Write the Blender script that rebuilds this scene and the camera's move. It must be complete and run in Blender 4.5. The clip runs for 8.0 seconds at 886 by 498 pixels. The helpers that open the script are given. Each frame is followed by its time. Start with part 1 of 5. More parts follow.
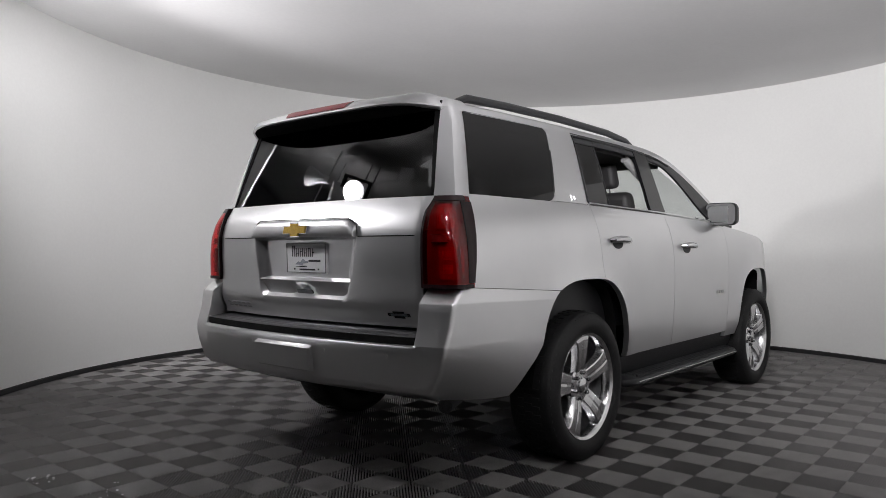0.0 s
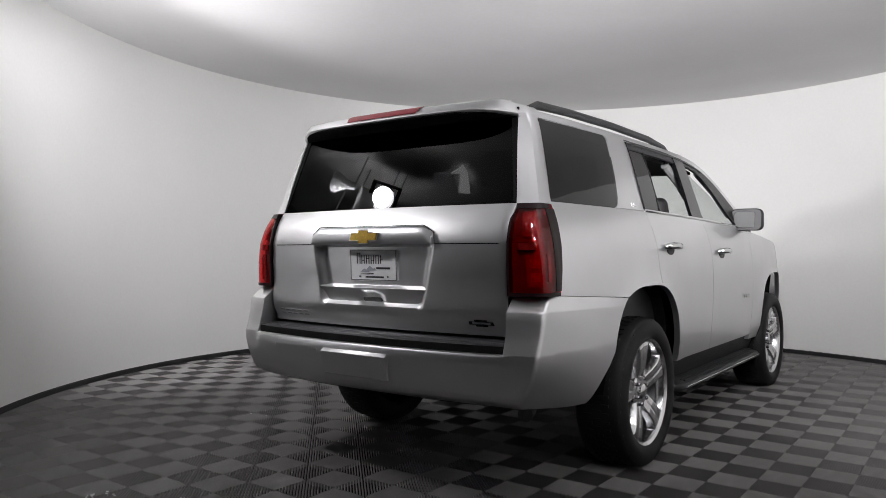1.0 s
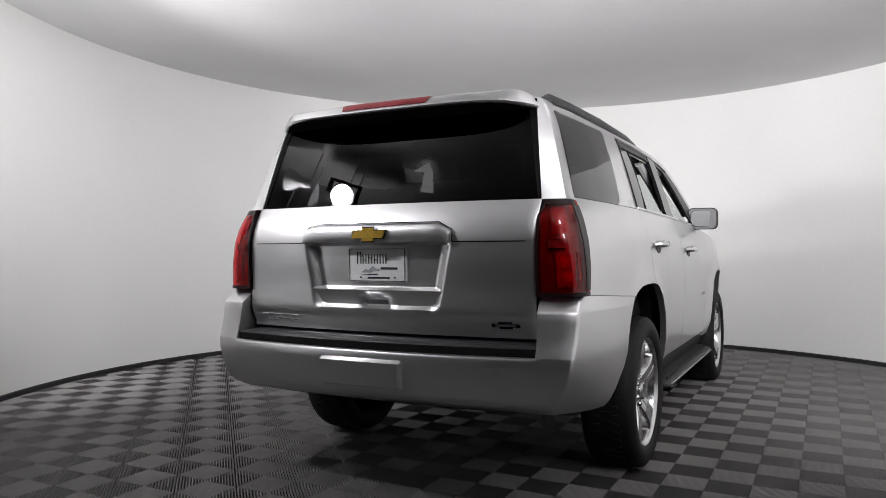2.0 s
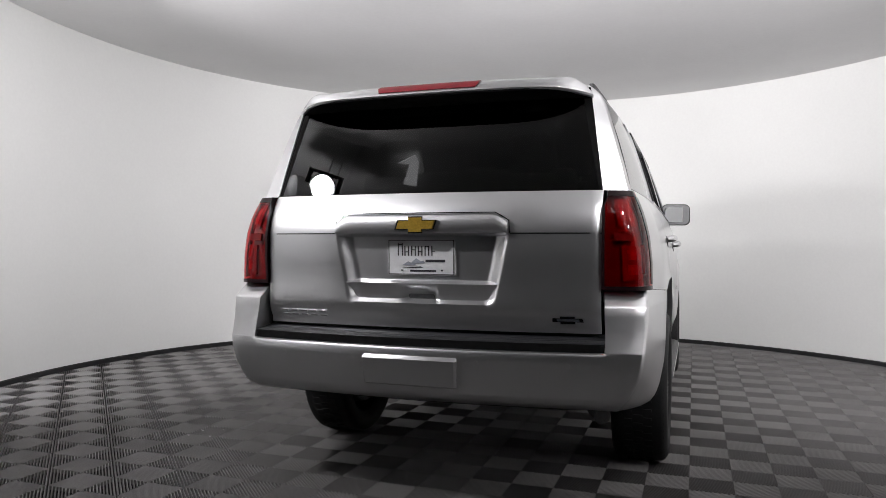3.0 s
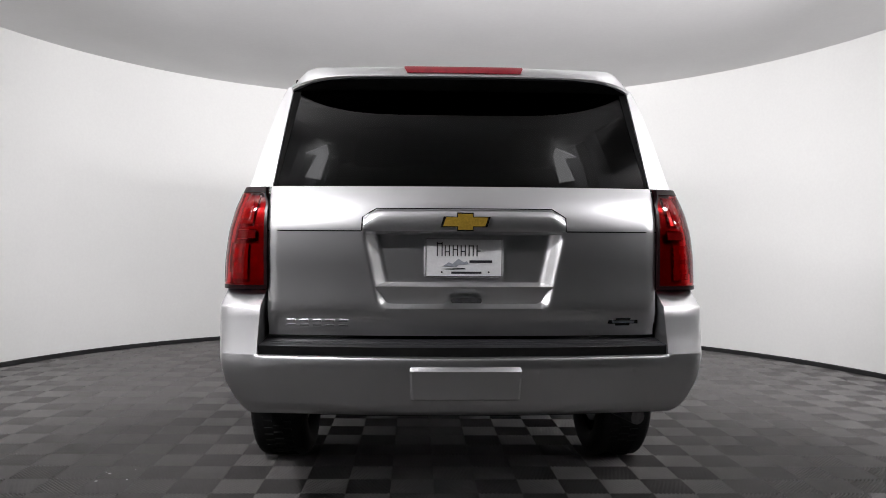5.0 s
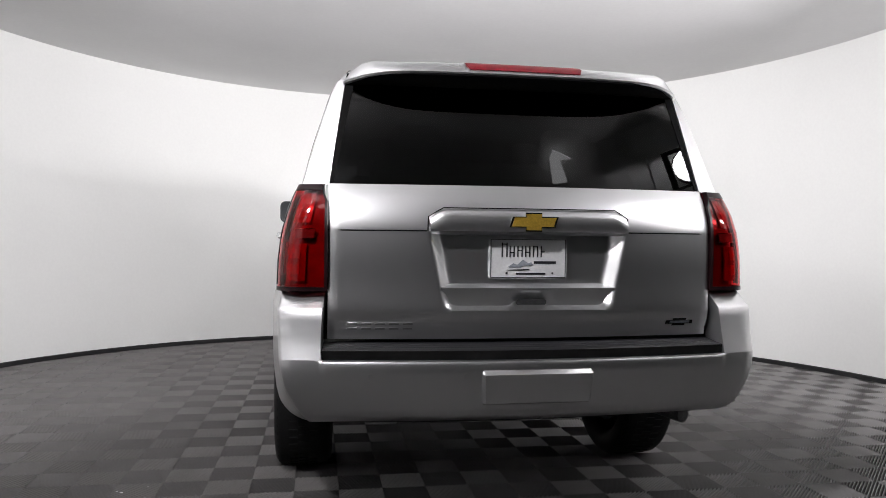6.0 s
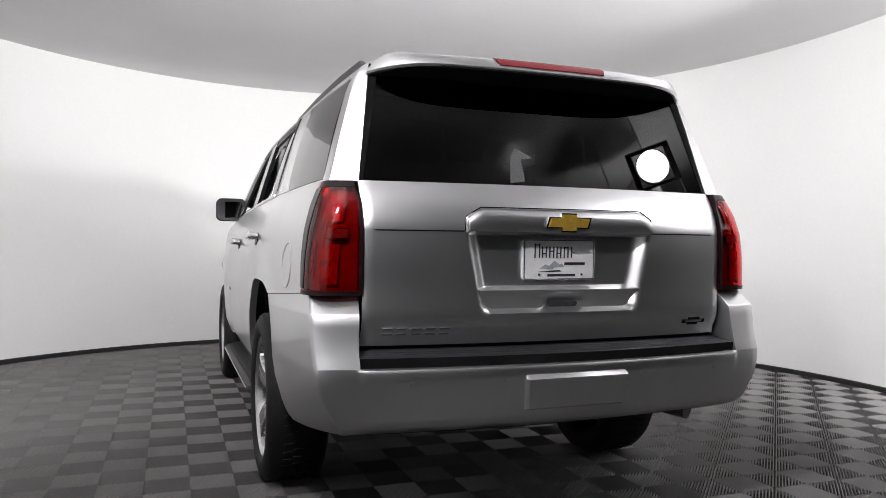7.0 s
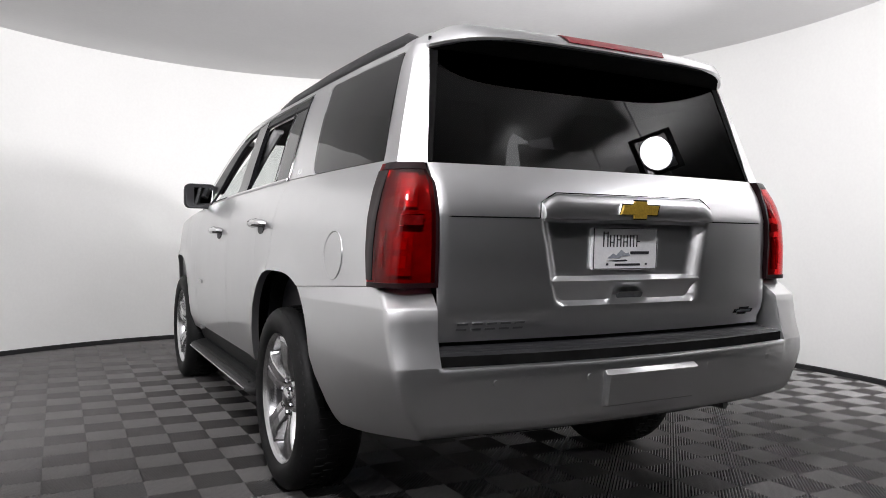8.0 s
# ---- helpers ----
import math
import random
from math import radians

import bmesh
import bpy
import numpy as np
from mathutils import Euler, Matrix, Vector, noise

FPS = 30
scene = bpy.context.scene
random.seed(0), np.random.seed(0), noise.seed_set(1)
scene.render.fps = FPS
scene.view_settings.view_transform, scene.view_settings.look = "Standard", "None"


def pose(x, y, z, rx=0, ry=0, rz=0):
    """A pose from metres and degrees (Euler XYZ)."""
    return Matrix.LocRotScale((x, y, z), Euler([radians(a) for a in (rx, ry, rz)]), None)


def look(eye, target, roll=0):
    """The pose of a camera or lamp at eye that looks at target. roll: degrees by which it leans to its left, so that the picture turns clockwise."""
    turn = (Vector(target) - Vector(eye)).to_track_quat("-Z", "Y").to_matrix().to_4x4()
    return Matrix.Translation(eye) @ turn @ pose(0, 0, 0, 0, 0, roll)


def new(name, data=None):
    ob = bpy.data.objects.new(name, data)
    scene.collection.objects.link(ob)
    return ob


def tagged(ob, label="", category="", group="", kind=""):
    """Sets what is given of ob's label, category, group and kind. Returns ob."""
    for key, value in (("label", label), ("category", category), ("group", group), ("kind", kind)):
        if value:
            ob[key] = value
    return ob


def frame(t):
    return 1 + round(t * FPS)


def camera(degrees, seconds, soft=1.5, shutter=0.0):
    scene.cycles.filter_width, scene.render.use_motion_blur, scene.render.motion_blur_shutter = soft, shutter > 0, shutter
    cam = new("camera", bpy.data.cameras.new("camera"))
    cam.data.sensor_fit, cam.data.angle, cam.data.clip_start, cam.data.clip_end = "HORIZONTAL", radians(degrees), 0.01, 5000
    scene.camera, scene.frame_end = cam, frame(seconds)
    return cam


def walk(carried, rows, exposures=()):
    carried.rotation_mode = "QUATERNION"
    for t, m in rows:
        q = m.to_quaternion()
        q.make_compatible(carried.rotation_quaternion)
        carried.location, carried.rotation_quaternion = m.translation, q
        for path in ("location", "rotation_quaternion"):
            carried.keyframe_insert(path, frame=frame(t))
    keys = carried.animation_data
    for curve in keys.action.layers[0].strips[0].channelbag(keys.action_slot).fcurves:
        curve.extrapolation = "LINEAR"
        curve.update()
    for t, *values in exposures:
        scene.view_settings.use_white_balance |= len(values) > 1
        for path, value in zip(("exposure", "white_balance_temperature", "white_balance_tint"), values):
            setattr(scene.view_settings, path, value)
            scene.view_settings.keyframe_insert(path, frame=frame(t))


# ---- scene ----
cam = camera(62.5, 8.0, soft=0.7)
PATH = [
    (0, (2.905, -2.217, 1.149), (1.618, -0.686, 1.14), 0.3),
    (0.5, (2.692, -2.363, 1.155), (1.418, -0.821, 1.149), 0.2),
    (1, (2.443, -2.543, 1.177), (1.249, -0.938, 1.171), 0.3),
    (1.5, (2.121, -2.612, 1.162), (1.021, -0.941, 1.151), 0.4),
    (1.7, (1.993, -2.633, 1.163), (0.972, -0.913, 1.156), 0.3),
    (2.8, (1.323, -2.81, 1.153), (0.592, -0.949, 1.145), 0.3),
    (3, (1.12, -2.818, 1.142), (0.47, -0.927, 1.129), 0.6),
    (3.5, (0.771, -2.779, 1.154), (0.194, -0.864, 1.134), 0.6),
    (4, (0.417, -2.826, 1.156), (0.109, -0.85, 1.143), 0.7),
    (4.2, (0.274, -2.81, 1.158), (0.086, -0.819, 1.138), 0.8),
    (5.3, (-0.388, -2.699, 1.139), (-0.217, -0.706, 1.124), 0.8),
    (5.5, (-0.525, -2.691, 1.15), (-0.276, -0.706, 1.142), 0.9),
    (6, (-0.826, -2.587, 1.125), (-0.484, -0.616, 1.119), 0.9),
    (6.5, (-1.099, -2.434, 1.124), (-0.612, -0.494, 1.115), 0.9),
    (7, (-1.411, -2.314, 1.121), (-0.714, -0.439, 1.119), 0.9),
    (7.5, (-1.685, -2.146, 1.101), (-0.903, -0.305, 1.096), 0.9),
    (8, (-1.865, -1.9, 1.103), (-0.931, -0.132, 1.08), 0.9),
]
EXPOSURES = [(0, 0.79), (1, 0.96), (1.7, 1.06), (3.5, 1.24), (5.5, 1.33), (8, 1.37)]
walk(cam, [(t, look(eye, target, roll)) for t, eye, target, roll in PATH], EXPOSURES)

# ---- light ----
world = bpy.data.worlds.new("world")
scene.world = world
world.use_nodes = True
world.node_tree.nodes["Background"].inputs[0].default_value = (0.5, 0.52, 0.55, 1)
world.node_tree.nodes["Background"].inputs[1].default_value = 0.02
# watts of the studio lamps by their work; all but KEY feed added, unseen lamps
CEILING, FAR_WALL, NEAR_WALL, BOUNCE, FLANK, HALL, HOTSPOT, KEY = 345.0, 215.0, 265.0, 46.0, 70.0, 110.0, 70.0, 84.0


# ---- materials ----
def material(name, color, rough=0.5, metal=0.0, coat=0.0, spec=0.5, grain=None, bump=0.0, bump_scale=200.0, stain=0.0, stain_scale=3.0, emit=0.0, rand=0.0):
    """A principled material with variation at two scales, relief and, where asked, a shift from piece to piece."""
    m = bpy.data.materials.new(name)
    m.use_nodes = True
    nt = m.node_tree
    b = nt.nodes["Principled BSDF"]
    b.inputs["Roughness"].default_value = rough
    b.inputs["Metallic"].default_value = metal
    b.inputs["Coat Weight"].default_value = coat
    b.inputs["Coat Roughness"].default_value = 0.04
    b.inputs["Specular IOR Level"].default_value = spec
    col = (*color, 1)
    b.inputs["Base Color"].default_value = col
    tc = nt.nodes.new("ShaderNodeTexCoord")
    last = None

    def vary(src, scale, amount, detail=4.0):
        n = nt.nodes.new("ShaderNodeTexNoise")
        n.inputs["Scale"].default_value = scale
        n.inputs["Detail"].default_value = detail
        nt.links.new(tc.outputs["Object"], n.inputs["Vector"])
        r = nt.nodes.new("ShaderNodeMapRange")
        r.inputs["From Min"].default_value, r.inputs["From Max"].default_value = 0.3, 0.7
        r.inputs["To Min"].default_value, r.inputs["To Max"].default_value = 1 - amount, 1 + amount
        nt.links.new(n.outputs["Fac"], r.inputs["Value"])
        return scaled(src, r.outputs["Result"])

    def scaled(src, factor):
        x = nt.nodes.new("ShaderNodeMix")
        x.data_type, x.blend_type = "RGBA", "MULTIPLY"
        x.inputs["Factor"].default_value = 1
        if src is None:
            x.inputs["A"].default_value = col
        else:
            nt.links.new(src, x.inputs["A"])
        nt.links.new(factor, x.inputs["B"])
        return x.outputs["Result"]

    if stain:
        last = vary(last, stain_scale, stain)
    if grain:
        last = vary(last, grain[0], grain[1], 2.0)
    if rand:
        oi = nt.nodes.new("ShaderNodeObjectInfo")
        r = nt.nodes.new("ShaderNodeMapRange")
        r.inputs["To Min"].default_value, r.inputs["To Max"].default_value = 1 - rand, 1 + rand
        nt.links.new(oi.outputs["Random"], r.inputs["Value"])
        last = scaled(last, r.outputs["Result"])
    if last is not None:
        nt.links.new(last, b.inputs["Base Color"])
    if bump:
        n = nt.nodes.new("ShaderNodeTexNoise")
        n.inputs["Scale"].default_value = bump_scale
        n.inputs["Detail"].default_value = 3
        nt.links.new(tc.outputs["Object"], n.inputs["Vector"])
        bp = nt.nodes.new("ShaderNodeBump")
        bp.inputs["Strength"].default_value = bump
        bp.inputs["Distance"].default_value = 0.002
        nt.links.new(n.outputs["Fac"], bp.inputs["Height"])
        nt.links.new(bp.outputs["Normal"], b.inputs["Normal"])
    if emit:
        b.inputs["Emission Color"].default_value = col
        b.inputs["Emission Strength"].default_value = emit
    return m


def glass(name, tint, rough=0.0):
    """Tinted automotive glass: part of the light passes straight through, the rest mirrors."""
    m = bpy.data.materials.new(name)
    m.use_nodes = True
    nt = m.node_tree
    nt.nodes.remove(nt.nodes["Principled BSDF"])
    out = nt.nodes["Material Output"]
    tr = nt.nodes.new("ShaderNodeBsdfTransparent")
    tr.inputs["Color"].default_value = (*tint, 1)
    gl = nt.nodes.new("ShaderNodeBsdfGlossy")
    gl.inputs["Roughness"].default_value = rough
    gl.inputs["Color"].default_value = (1, 1, 1, 1)
    lw = nt.nodes.new("ShaderNodeLayerWeight")
    lw.inputs["Blend"].default_value = 0.5
    pw = nt.nodes.new("ShaderNodeMath")
    pw.operation = "POWER"
    pw.inputs[1].default_value = 5.0
    nt.links.new(lw.outputs["Facing"], pw.inputs[0])
    fr = nt.nodes.new("ShaderNodeMath")
    fr.operation = "MULTIPLY_ADD"
    fr.inputs[1].default_value, fr.inputs[2].default_value = 0.955, 0.045
    nt.links.new(pw.outputs[0], fr.inputs[0])
    mx = nt.nodes.new("ShaderNodeMixShader")
    nt.links.new(fr.outputs[0], mx.inputs["Fac"])
    nt.links.new(tr.outputs["BSDF"], mx.inputs[1])
    nt.links.new(gl.outputs["BSDF"], mx.inputs[2])
    nt.links.new(mx.outputs["Shader"], out.inputs["Surface"])
    return m


M_PAINT = material("silver_paint", (0.76, 0.76, 0.77), 0.33, 0.985, coat=0.5, grain=(900, 0.012), stain=0.03, stain_scale=2.0)
M_NUT = material("dark_chrome", (0.16, 0.16, 0.165), 0.18, 1.0, grain=(60, 0.05))
M_NAME = material("smoked_chrome", (0.44, 0.44, 0.45), 0.32, 1.0, grain=(60, 0.05))
M_GRIP = material("grey_trim_plastic", (0.30, 0.30, 0.30), 0.5, grain=(200, 0.05), stain=0.05)
M_MIRROR = material("mirror_glass", (0.42, 0.43, 0.44), 0.03, 1.0)
M_CHROME = material("chrome", (0.75, 0.75, 0.76), 0.09, 1.0, grain=(60, 0.05))
M_ALLOY = material("polished_alloy", (0.66, 0.66, 0.67), 0.2, 1.0, grain=(150, 0.06), stain=0.06, stain_scale=12)
M_ALLOY_DARK = material("dusty_alloy", (0.13, 0.13, 0.135), 0.45, 0.8, grain=(120, 0.15), stain=0.2, stain_scale=15)
M_TYRE = material("tyre_rubber", (0.009, 0.009, 0.0095), 0.62, spec=0.3, grain=(90, 0.25), stain=0.35, stain_scale=8, bump=0.4, bump_scale=150)
M_BLACK = material("black_plastic", (0.016, 0.016, 0.018), 0.42, grain=(300, 0.15), stain=0.15, stain_scale=9, bump=0.25, bump_scale=500)
M_GLOSSBLACK = material("gloss_black", (0.008, 0.008, 0.009), 0.15, spec=0.4, grain=(100, 0.1))
M_UNDER = material("underbody", (0.006, 0.006, 0.006), 0.9, spec=0.12, grain=(40, 0.3), stain=0.3, stain_scale=6)
M_CLOTH = material("dark_upholstery", (0.022, 0.021, 0.022), 0.6, grain=(250, 0.2), stain=0.15, stain_scale=5, bump=0.1, bump_scale=350)
M_LINER = material("dark_headliner", (0.05, 0.049, 0.048), 0.9, grain=(400, 0.1), stain=0.06, bump=0.05, bump_scale=600)
M_RED = material("red_lens", (0.22, 0.005, 0.010), 0.25, coat=0.8, spec=0.6, grain=(35, 0.18), stain=0.25, stain_scale=9)
M_LAMPBLACK = material("smoked_lamp_edge", (0.012, 0.004, 0.005), 0.3, spec=0.3, grain=(60, 0.2), stain=0.2, stain_scale=9)
M_REDDARK = material("smoked_red_lens", (0.15, 0.006, 0.010), 0.3, coat=0.8, grain=(35, 0.2), stain=0.2, stain_scale=9)
M_REFLECT = material("red_reflector", (0.30, 0.010, 0.014), 0.2, coat=0.6, grain=(60, 0.2), stain=0.1, stain_scale=12)
M_BRAKE = material("red_brake_lens", (0.20, 0.010, 0.018), 0.32, spec=0.25, grain=(60, 0.2), stain=0.1, stain_scale=12)
M_CLEAR = material("clear_lens", (0.16, 0.12, 0.12), 0.1, coat=0.6, grain=(40, 0.2))
M_GOLD = material("gold_enamel", (0.62, 0.40, 0.06), 0.3, 0.6, coat=0.7, grain=(120, 0.12), stain=0.08, stain_scale=30)
M_PLATE = material("plate_white", (0.72, 0.72, 0.73), 0.35, grain=(120, 0.04), stain=0.06, stain_scale=14)
M_PRINT = material("plate_print", (0.02, 0.02, 0.025), 0.5, grain=(100, 0.1))
M_PRINTGREY = material("plate_print_grey", (0.30, 0.32, 0.36), 0.5, grain=(100, 0.1))
M_TINT = glass("privacy_glass", (0.13, 0.13, 0.137))
M_GLASS = glass("clear_glass", (0.86, 0.88, 0.87))
M_LENS = glass("smoked_red_lens_glass", (0.85, 0.14, 0.15))
M_WALL = material("white_fabric_wall", (0.80, 0.80, 0.785), 0.92, spec=0.15, grain=(40, 0.012), stain=0.02, stain_scale=0.8, bump=0.12, bump_scale=260)
M_CEIL = material("white_fabric_ceiling", (0.74, 0.735, 0.735), 0.95, spec=0.1, grain=(30, 0.012), stain=0.03, stain_scale=0.9, bump=0.1, bump_scale=220)
M_HALL = material("dark_hall_paint", (0.035, 0.035, 0.037), 0.85, grain=(15, 0.08), stain=0.15, stain_scale=1.5, bump=0.2)
M_HALLBOUNCE = material("grey_hall_bounce", (0.6, 0.6, 0.6), 0.95, spec=0.1, grain=(30, 0.03), stain=0.06, stain_scale=0.9)
M_DIMPLE = material("shaded_dimple_fabric", (0.45, 0.445, 0.44), 0.95, spec=0.1, grain=(60, 0.1), stain=0.1, stain_scale=20)
M_TILE = material("grey_polypropylene", (0.145, 0.139, 0.137), 0.42, spec=0.7, grain=(160, 0.10), stain=0.14, stain_scale=2.2, bump=0.3, bump_scale=400, rand=0.06)
M_SUB = material("dark_subfloor", (0.022, 0.022, 0.023), 0.9, grain=(60, 0.25), stain=0.25, stain_scale=4)
M_SKIRT = material("black_skirting", (0.012, 0.012, 0.013), 0.7, grain=(80, 0.2), stain=0.2, stain_scale=6)
M_LAMP = material("lamp_diffuser", (0.995, 0.975, 1.0), 0.6, emit=9.0)
M_GLOWPATCH = material("added_glow_patch", (0.9, 0.9, 0.92), 0.6, emit=1.0)
M_ADDED_LAMP = material("added_lamp_front", (0.995, 0.975, 1.0), 0.6, emit=0.6)


# ---- helpers of the build ----
def link(name, bm, mat, parent=None, label="", smooth=True, mats=()):
    me = bpy.data.meshes.new(name)
    bm.normal_update()
    bm.to_mesh(me)
    bm.free()
    for x in (mat, *mats):
        me.materials.append(x)
    if smooth:
        for p in me.polygons:
            p.use_smooth = True
        me.set_sharp_from_angle(angle=radians(38))
    ob = new(name, me)
    if parent is not None:
        ob.parent = parent
    if label:
        ob["label"] = label
    return ob


part = link


def thick(ob, t, bevel=0.0, offset=-1.0, split=40):
    """Gives a sheet its thickness and, where asked, soft edges."""
    s = ob.modifiers.new("solid", "SOLIDIFY")
    s.thickness, s.offset = t, offset
    if bevel:
        soften(ob, bevel)
    else:
        e = ob.modifiers.new("crisp_rim", "EDGE_SPLIT")
        e.split_angle = radians(split)
    return ob


def soften(ob, width, segments=2):
    b = ob.modifiers.new("bevel", "BEVEL")
    b.width, b.segments, b.limit_method, b.angle_limit = width, segments, "ANGLE", radians(35)
    b.harden_normals = False
    return ob


def grid(bm, rows, flip=False):
    """A sheet through rows of points, all of the same length."""
    vs = [[bm.verts.new(p) for p in r] for r in rows]
    for a, b in zip(vs, vs[1:]):
        for i in range(len(a) - 1):
            q = [a[i], a[i + 1], b[i + 1], b[i]]
            bm.faces.new(q[::-1] if flip else q)
    return vs


def box(bm, lo, hi, taper=(0, 0), m=None):
    """A box from lo to hi; taper draws in the top in x and y."""
    (x0, y0, z0), (x1, y1, z1) = lo, hi
    tx, ty = taper
    c = [(x0, y0, z0), (x1, y0, z0), (x1, y1, z0), (x0, y1, z0),
         (x0 + tx, y0 + ty, z1), (x1 - tx, y0 + ty, z1), (x1 - tx, y1 - ty, z1), (x0 + tx, y1 - ty, z1)]
    v = [bm.verts.new(m @ Vector(p) if m else p) for p in c]
    for f in ((3, 2, 1, 0), (4, 5, 6, 7), (0, 1, 5, 4), (1, 2, 6, 5), (2, 3, 7, 6), (3, 0, 4, 7)):
        bm.faces.new([v[i] for i in f])
    return v


def prism(bm, outline, d0, d1, place):
    """A flat outline drawn out between two depths; place(u, v, d) gives the point."""
    a = [bm.verts.new(place(u, v, d0)) for u, v in outline]
    b = [bm.verts.new(place(u, v, d1)) for u, v in outline]
    n = len(outline)
    bm.faces.new(a[::-1])
    bm.faces.new(b)
    for i in range(n):
        bm.faces.new([a[i], a[(i + 1) % n], b[(i + 1) % n], b[i]])


def lathe(bm, profile, segments, place, closed=False):
    """Turns a profile of (radius, depth) round an axis; place(u, v, d) gives the point."""
    rings = []
    for k in range(segments):
        a = 2 * math.pi * k / segments
        rings.append([bm.verts.new(place(r * math.cos(a), r * math.sin(a), d)) for r, d in profile])
    n = len(profile)
    for k in range(segments):
        a, b = rings[k], rings[(k + 1) % segments]
        for i in range(n if closed else n - 1):
            j = (i + 1) % n
            bm.faces.new([a[i], a[j], b[j], b[i]])


def tube(bm, points, radius, sides=10, cap=True):
    """A round bar along points."""
    pts = [Vector(p) for p in points]
    rings = []
    for i, p in enumerate(pts):
        d = (pts[min(i + 1, len(pts) - 1)] - pts[max(i - 1, 0)]).normalized()
        u = d.orthogonal().normalized() if abs(d.z) > 0.9 else d.cross(Vector((0, 0, 1))).normalized()
        v = d.cross(u)
        r = radius[i] if isinstance(radius, (list, tuple)) else radius
        rings.append([bm.verts.new(p + r * (math.cos(2 * math.pi * k / sides) * u + math.sin(2 * math.pi * k / sides) * v)) for k in range(sides)])
    for a, b in zip(rings, rings[1:]):
        for k in range(sides):
            bm.faces.new([a[k], a[(k + 1) % sides], b[(k + 1) % sides], b[k]])
    if cap:
        bm.faces.new(rings[0][::-1])
        bm.faces.new(rings[-1])


def ease(table, x):
    """Smooth reading of a table of (x, value)."""
    if x <= table[0][0]:
        return table[0][1]
    for (a, p), (b, q) in zip(table, table[1:]):
        if x <= b:
            return p + (q - p) * (x - a) / (b - a)
    return table[-1][1]


def span(a, b, n):
    return [a + (b - a) * i / n for i in range(n + 1)]


def lerp(a, b, k):
    return a + (b - a) * k


def step01(a, b, x):
    k = min(1, max(0, (x - a) / (b - a)))
    return k * k * (3 - 2 * k)


def rounded(x0, y0, x1, y1, r, n=4):
    """A rectangle with round corners, as an outline."""
    out = []
    for cx, cy, a0 in ((x1 - r, y1 - r, 0), (x0 + r, y1 - r, 90), (x0 + r, y0 + r, 180), (x1 - r, y0 + r, 270)):
        out += [(cx + r * math.cos(radians(a0 + 90 * k / n)), cy + r * math.sin(radians(a0 + 90 * k / n))) for k in range(n + 1)]
    return out


# ---- the round booth ----
CX, CY, RAD, HIGH, GAP = 0.0, 2.39, 4.07, 3.06, 42.5


def cloth(x, y):
    """Height of the stretched ceiling: it leans a little and sags in the middle."""
    k = ((x - CX) ** 2 + (y - CY) ** 2) / RAD ** 2
    return HIGH + 0.05 * (x - CX) / RAD - 0.08 * (y - CY) / RAD - 0.16 * (1 - k)


def ring(a, r, z):
    """A point of the round wall; a in degrees from the middle of the opening, behind the car."""
    return (CX + r * math.sin(radians(a)), CY - r * math.cos(radians(a)), z)


